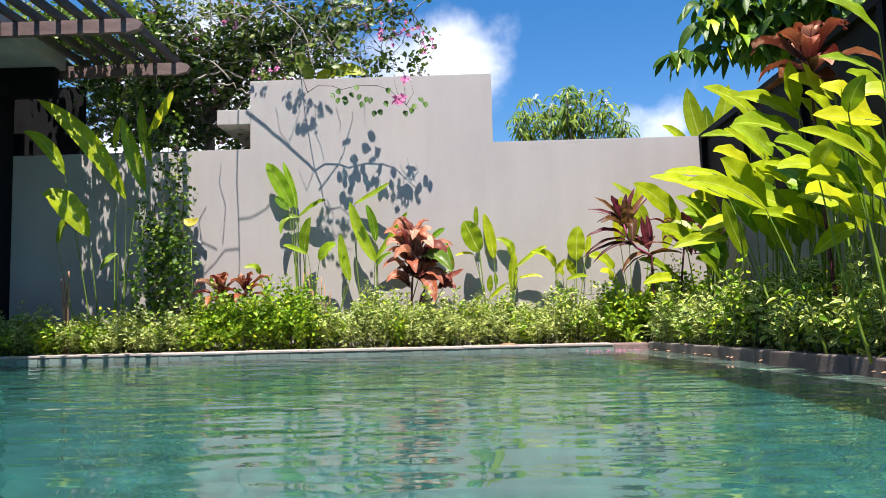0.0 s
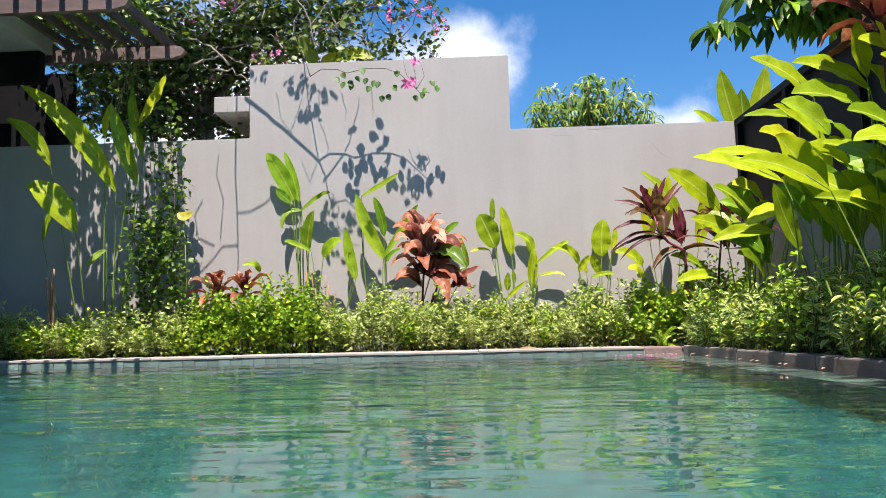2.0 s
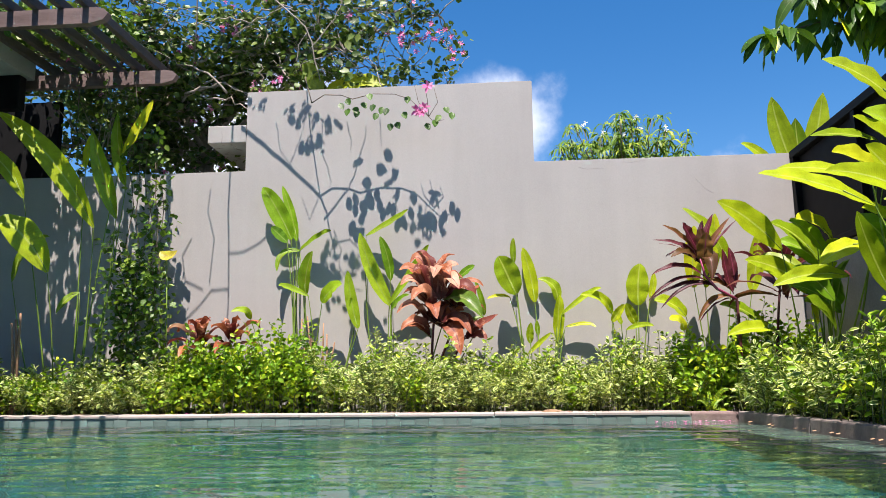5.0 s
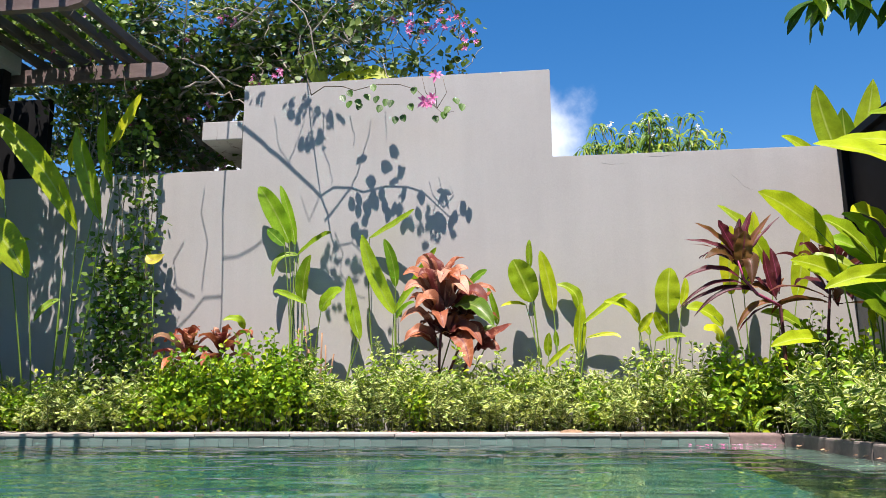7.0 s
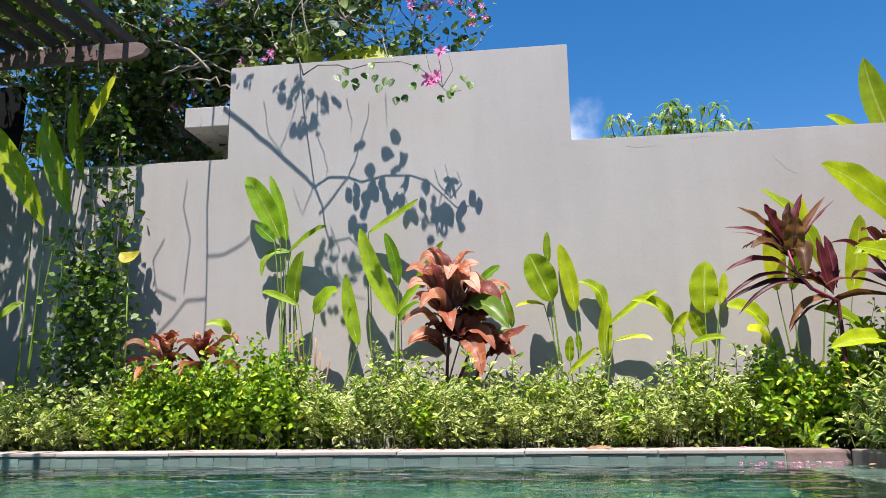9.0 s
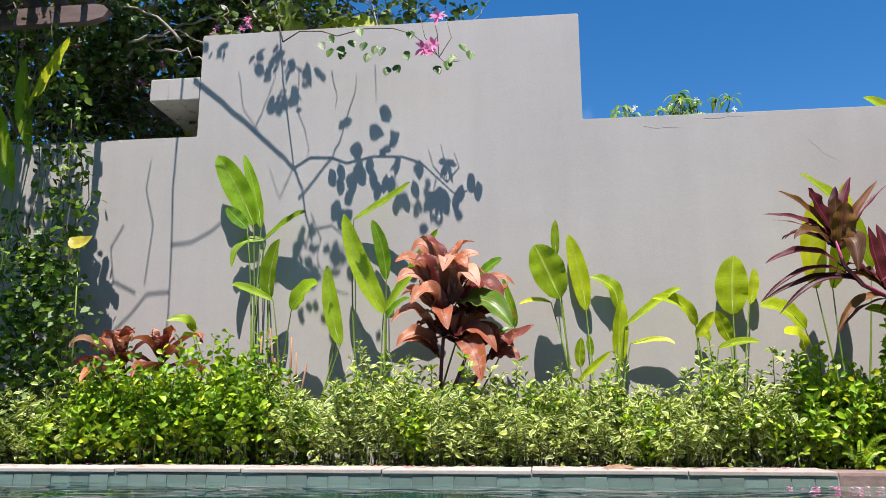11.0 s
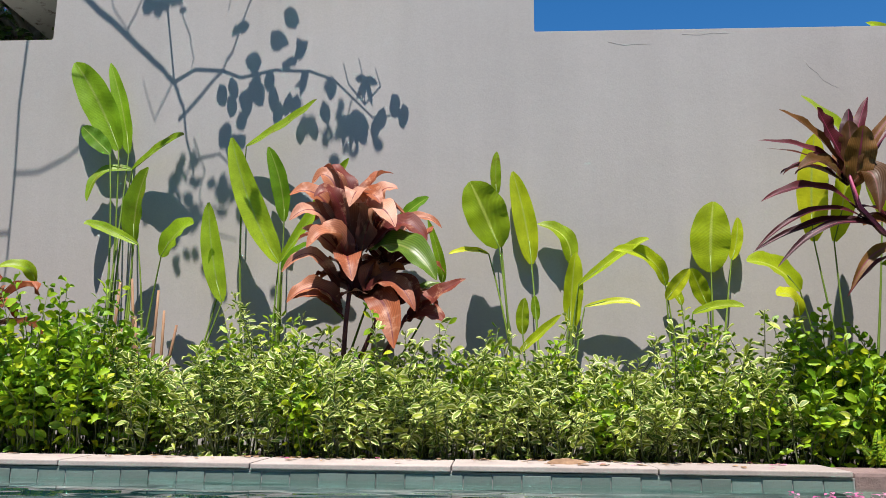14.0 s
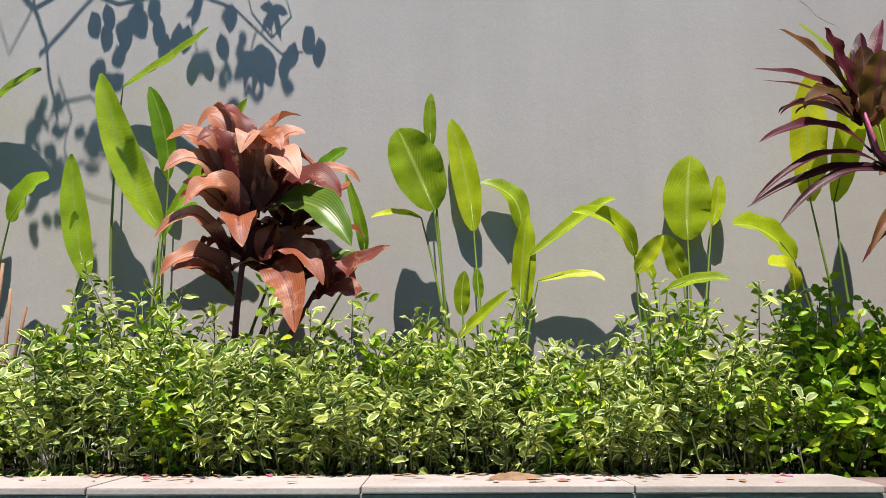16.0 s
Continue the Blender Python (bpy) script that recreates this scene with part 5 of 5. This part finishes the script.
for blades, root in ((PADDLE_SIDE_A, (2.42, 3.22)), (PADDLE_SIDE_B, (2.42, 3.81)), (PADDLE_SIDE_C, (2.42, 4.37)), (PADDLE_SIDE_D, (2.4, 5.06)), (PADDLE_SIDE_E, (2.38, 6.43))):
    more = []
    for i in range(12):
        b = Vector((root[0] + rnd(-0.05, 0.2), root[1] + rnd(-0.3, 0.3), rnd(0.45, 1.15) + (0.2 if root[1] < 5.2 else 0)))
        d = Vector((rnd(-0.8, 0.1), rnd(-0.6, 0.3), rnd(0.1, 0.8))).normalized()
        ln = rnd(0.30, 0.46)
        tip = b + d * ln
        tip.x = min(tip.x, FENCE_X - 0.06)
        more.append((b, b + d * ln * 0.5 + Vector((0, 0, 0.08)), tip, rnd(0.12, 0.17), HELICONIA_DEEP if i % 2 else HELICONIA))
    paddle_plant("lush yellow-green paddle-leaved plant beside the fence", blades + more, root, spread=0.1, up=-0.05)

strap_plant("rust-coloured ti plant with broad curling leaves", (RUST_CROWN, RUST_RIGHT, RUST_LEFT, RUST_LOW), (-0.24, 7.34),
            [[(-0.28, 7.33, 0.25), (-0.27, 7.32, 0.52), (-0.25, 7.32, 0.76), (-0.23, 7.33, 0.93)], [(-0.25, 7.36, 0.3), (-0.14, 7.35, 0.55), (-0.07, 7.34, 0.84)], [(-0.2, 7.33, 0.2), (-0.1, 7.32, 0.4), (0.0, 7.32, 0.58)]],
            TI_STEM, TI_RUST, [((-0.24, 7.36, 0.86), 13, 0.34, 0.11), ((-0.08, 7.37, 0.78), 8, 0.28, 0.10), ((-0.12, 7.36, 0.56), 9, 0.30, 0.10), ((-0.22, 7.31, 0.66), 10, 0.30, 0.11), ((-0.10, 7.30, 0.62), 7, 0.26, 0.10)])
wine = strap_plant("wine-red ti plant with narrow leaves and a magenta cane", (WINE_HEAD, WINE_FRINGE), (2.06, 7.05),
            [[(2.05, 7.02, 0.5), (2.04, 7.0, 0.80), (1.90, 7.0, 0.88), (1.82, 7.0, 0.98), (1.78, 7.0, 1.16)]],
            TI_STEM, TI_WINE, [((1.80, 7.03, 1.08), 9, 0.30, 0.06), ((2.03, 7.05, 0.86), 5, 0.26, 0.06)])
one_stem(wine, PINK_STEM, [Vector(q) - wine.location for q in ((2.03, 6.985, 0.80), (1.90, 6.985, 0.88), (1.82, 6.985, 0.98), (1.78, 6.985, 1.14))], 0.010, 0.006, "cane_tip", label="magenta growing tip")
ti_plant("wine-red ti plant near the fence", [((2.34, 6.9, 0.97), 1.0)], (2.28, 6.95), TI_WINE, TI_STEM, 0.42, 0.080, 22, 0.36, rise=0, blunt=0.85, extra=TI_OLIVE)
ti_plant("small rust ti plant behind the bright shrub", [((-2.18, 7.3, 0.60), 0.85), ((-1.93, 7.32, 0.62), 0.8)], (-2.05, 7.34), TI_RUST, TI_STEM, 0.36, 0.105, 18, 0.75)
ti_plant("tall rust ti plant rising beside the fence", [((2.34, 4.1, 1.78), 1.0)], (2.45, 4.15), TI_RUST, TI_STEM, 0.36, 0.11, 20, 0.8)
CORNER_BLADES = [
    ((1.86, 7.45, 0.95), (1.84, 7.42, 1.2), (1.88, 7.4, 1.45), 0.14, HELICONIA), ((1.78, 7.45, 0.72), (1.66, 7.4, 0.86), (1.52, 7.36, 0.84), 0.13, HELICONIA),
    ((1.95, 7.45, 0.95), (2.03, 7.4, 1.25), (2.05, 7.4, 1.55), 0.12, HELICONIA), ((1.75, 7.4, 0.6), (1.72, 7.35, 0.72), (1.62, 7.3, 0.68), 0.10, HELICONIA),
    ((2.15, 7.4, 1.05), (2.05, 7.3, 1.4), (1.75, 7.2, 1.56), 0.15, HELICONIA), ((2.3, 7.4, 0.9), (2.36, 7.4, 1.15), (2.38, 7.35, 1.4), 0.13, HELICONIA),
]
paddle_plant("yellow-green paddle-leaved plant behind the wine-red ti plant", CORNER_BLADES, (1.95, 7.46), spread=0.1)

# low planting along the wall and the kerb
random.seed(21)
x = -4.35
while x < 2.45:
    wide = rnd(0.36, 0.46)
    mid = x + wide / 2
    bright = -2.35 < mid < -1.25 or mid > 1.6
    tall = mid > 1.6
    if bright:
        shrub("bright green leafy shrub at the pool's edge" if not tall else "tall bright green shrub in the bed's corner", mid, 7.24, wide + 0.06, 0.42, min(0.70, 0.56 + 0.25 * (mid - 1.6)) if tall else 0.53, BRIGHT, 0.055, 112, "bright green shrubs", 22, 0.10, 0.11, broad=1.35)
    else:
        high = 0.43 + 0.06 * math.sin(mid * 2.3) + (0.17 if -1.05 < mid < 0.15 else 0)
        shrub("cream-edged variegated shrub at the pool's edge", mid, 7.25, wide + 0.06, 0.44, high, VARIEGATED, 0.050, 112, "variegated shrubs", 25, 0.10, 0.12, mat2=BRIGHT)
    x += wide
y = 6.75
while y > 0.6:
    deep = rnd(0.42, 0.52)
    mid = y - deep / 2
    near = mid < 5.6
    shrub("cream-edged variegated shrub spilling over the kerb", kerb_x(mid) + 0.30, mid, 0.50, deep + 0.08, 0.50 if near else 0.46, VARIEGATED, 0.060, 126, "variegated shrubs", 20, 0.18, 0.16, mat2=BRIGHT)
    y -= deep

# a yellow leaf on its own stalk, and a dead stalk in the shade
lone = thing("young_heliconia", "young plant with one yellow upturned leaf", "plant", at=(-2.46, 7.25, -0.03))
one_stem(lone, STALK, [(0, 0, 0), (0.01, 0, 0.7), (-0.015, 0, 1.28)], 0.006, 0.004)
one_leaf(lone, YELLOW_LEAF, (-0.075, 0.0, 1.34), (0.0, -0.02, 1.25), (0.085, -0.03, 1.34), 0.10, (0, -1, 0.5), 0.3, 8, 0.9)
dead = thing("dead_plant_stump", "dry brown stump of a cut plant", "plant", at=(-3.66, 7.15, -0.03))
for i in range(5):
    one_stem(dead, DRY_STALK, curve3((rnd(-.03, .03), 0, 0), (rnd(-.03, .03), 0, 0.4), (rnd(-.06, .05), rnd(-.03, .03), rnd(0.6, 0.85)), 4), 0.018, 0.008, "dry_stalk")

# dry leaves and petals fallen on the coping
random.seed(3)
for i in range(110):
    fx = rnd(-3.4, 1.5) if i % 2 else rnd(-1.0, 1.5)
    fy = POOL_Y + 0.28 - 0.22 * rnd(0, 1) ** 2
    pink = i % 9 == 0
    d = thing("fallen_petal" if pink else "fallen_leaf", "pink petal fallen on the coping" if pink else "dry brown leaf fallen on the coping", "petal" if pink else "leaf", "fallen leaves on the coping", at=(fx, fy, -0.006))
    a, ln = rnd(0, 6.28), rnd(0.010, 0.032)
    v = Vector((math.cos(a), math.sin(a), 0)) * ln
    one_leaf(d, PETAL if pink else DEBRIS, -v, Vector((rnd(-.006, .006), rnd(-.006, .006), rnd(0.0, 0.005))), v, ln * rnd(0.6, 1.1), (0, 0, 1), rnd(0, 0.14), 4, 0.9, 0.2, name="blade")
big = thing("fallen_leaf", "large curled brown leaf fallen on the coping", "leaf", "fallen leaves on the coping", at=(0.64, 6.86, -0.005))
one_leaf(big, DEBRIS, (-0.07, 0, 0.002), (-0.01, 0.0, 0.03), (0.085, 0.01, 0.004), 0.07, (0, -0.3, 1), -0.35, 8, 0.8, 0.1, "blade")


# ---- stone pieces ----
def build_coping():
    c = thing("pool_coping", "pale stone coping along the pool's edge", "coping", kind="structure")
    x, i, edges = 1.595, 0, []
    while x > -5.2:
        w = (0.652, 0.715, 0.715, 0.70)[i % 4]
        bm = box_bm((x - w + 0.002, POOL_Y, -0.029), (x - 0.002, POOL_Y + 0.29, -0.009), 0.004)
        for v in bm.verts:
            v.co.z += 0.0015 * math.sin(i * 2.1)
        part("stone", bm, COPING, c)
        x -= w
        i += 1
    part("bedding", box_bm((-5.2, POOL_Y + 0.0165, -0.30), (1.60, POOL_Y + 0.28, -0.031)), CONCRETE, c, "rough concrete under the stones")


def build_tiles():
    w = thing("pool_wall", "waterline of green volcanic stone tiles", "pool wall", kind="structure")
    bm = box_bm((-0.0495, 0, -0.0495), (0.0495, 0.012, 0.0495), 0.003)
    shared = bpy.data.meshes.new("tile")
    bm.to_mesh(shared)
    bm.free()
    shared.materials.append(TILE)
    random.seed(9)
    for row in range(2):
        for i in range(66):
            ob = new("tile", shared)
            ob.parent = w
            ob.location = (1.545 - 0.102 * i, POOL_Y + 0.0065 + rnd(-0.002, 0.002), -0.0880 - 0.102 * row)
    part("grout", box_bm((-5.2, POOL_Y + 0.0105, -0.4), (1.60, POOL_Y + 0.0162, -0.031)), CONCRETE, w)


def build_kerb():
    k = thing("kerb", "dark weathered stone kerb along the pool", "kerb", kind="structure")
    y, i = 6.60, 0
    while y > NEAR_Y:
        ln = 1.02
        bm = box_bm((0, -ln + 0.004, -0.17), (0.16, 0, 0.0), 0.010)
        ob = part("kerb_stone", bm, KERB, k)
        ob.location = (kerb_x(y), y, 0.002 * math.sin(i * 3))
        ob.rotation_euler.z = math.atan2(kerb_x(y - ln) - kerb_x(y), ln)
        y -= ln
        i += 1
    part("corner_stone", box_bm((1.602, 6.735, -0.18), (1.93, 6.95, -0.012), 0.014), PINK_STONE, k, "pinkish weathered corner stone")
    random.seed(17)
    for i in range(16):
        y = rnd(3.0, 6.5)
        s = thing("fallen_leaf", "pale dry leaf lying by the kerb", "leaf", "fallen leaves by the kerb", at=(kerb_x(y) - rnd(0.01, 0.04), y, WATER_Z + 0.006))
        one_leaf(s, DEBRIS, (-0.014, -0.014, 0), (0, 0, 0.012), (0.014, 0.02, 0.003), 0.022, (-0.5, -0.5, 1), -0.3, 5, 0.8, name="blade")
    for i in range(26):
        s = thing("fallen_petal", "pink petal floating in the pool's corner", "petal", "petals on the water", at=(1.62 + rnd(-0.3, 0.24), 6.6 - abs(random.gauss(0, 0.12)), WATER_Z + 0.002))
        a = rnd(0, 6.28)
        v = Vector((math.cos(a), math.sin(a), 0)) * 0.018
        one_leaf(s, PETAL, -v, (0, 0, 0.006), v, 0.016, (0, 0, 1), 0.3, 3, name="blade")


build_coping()
build_tiles()
build_kerb()
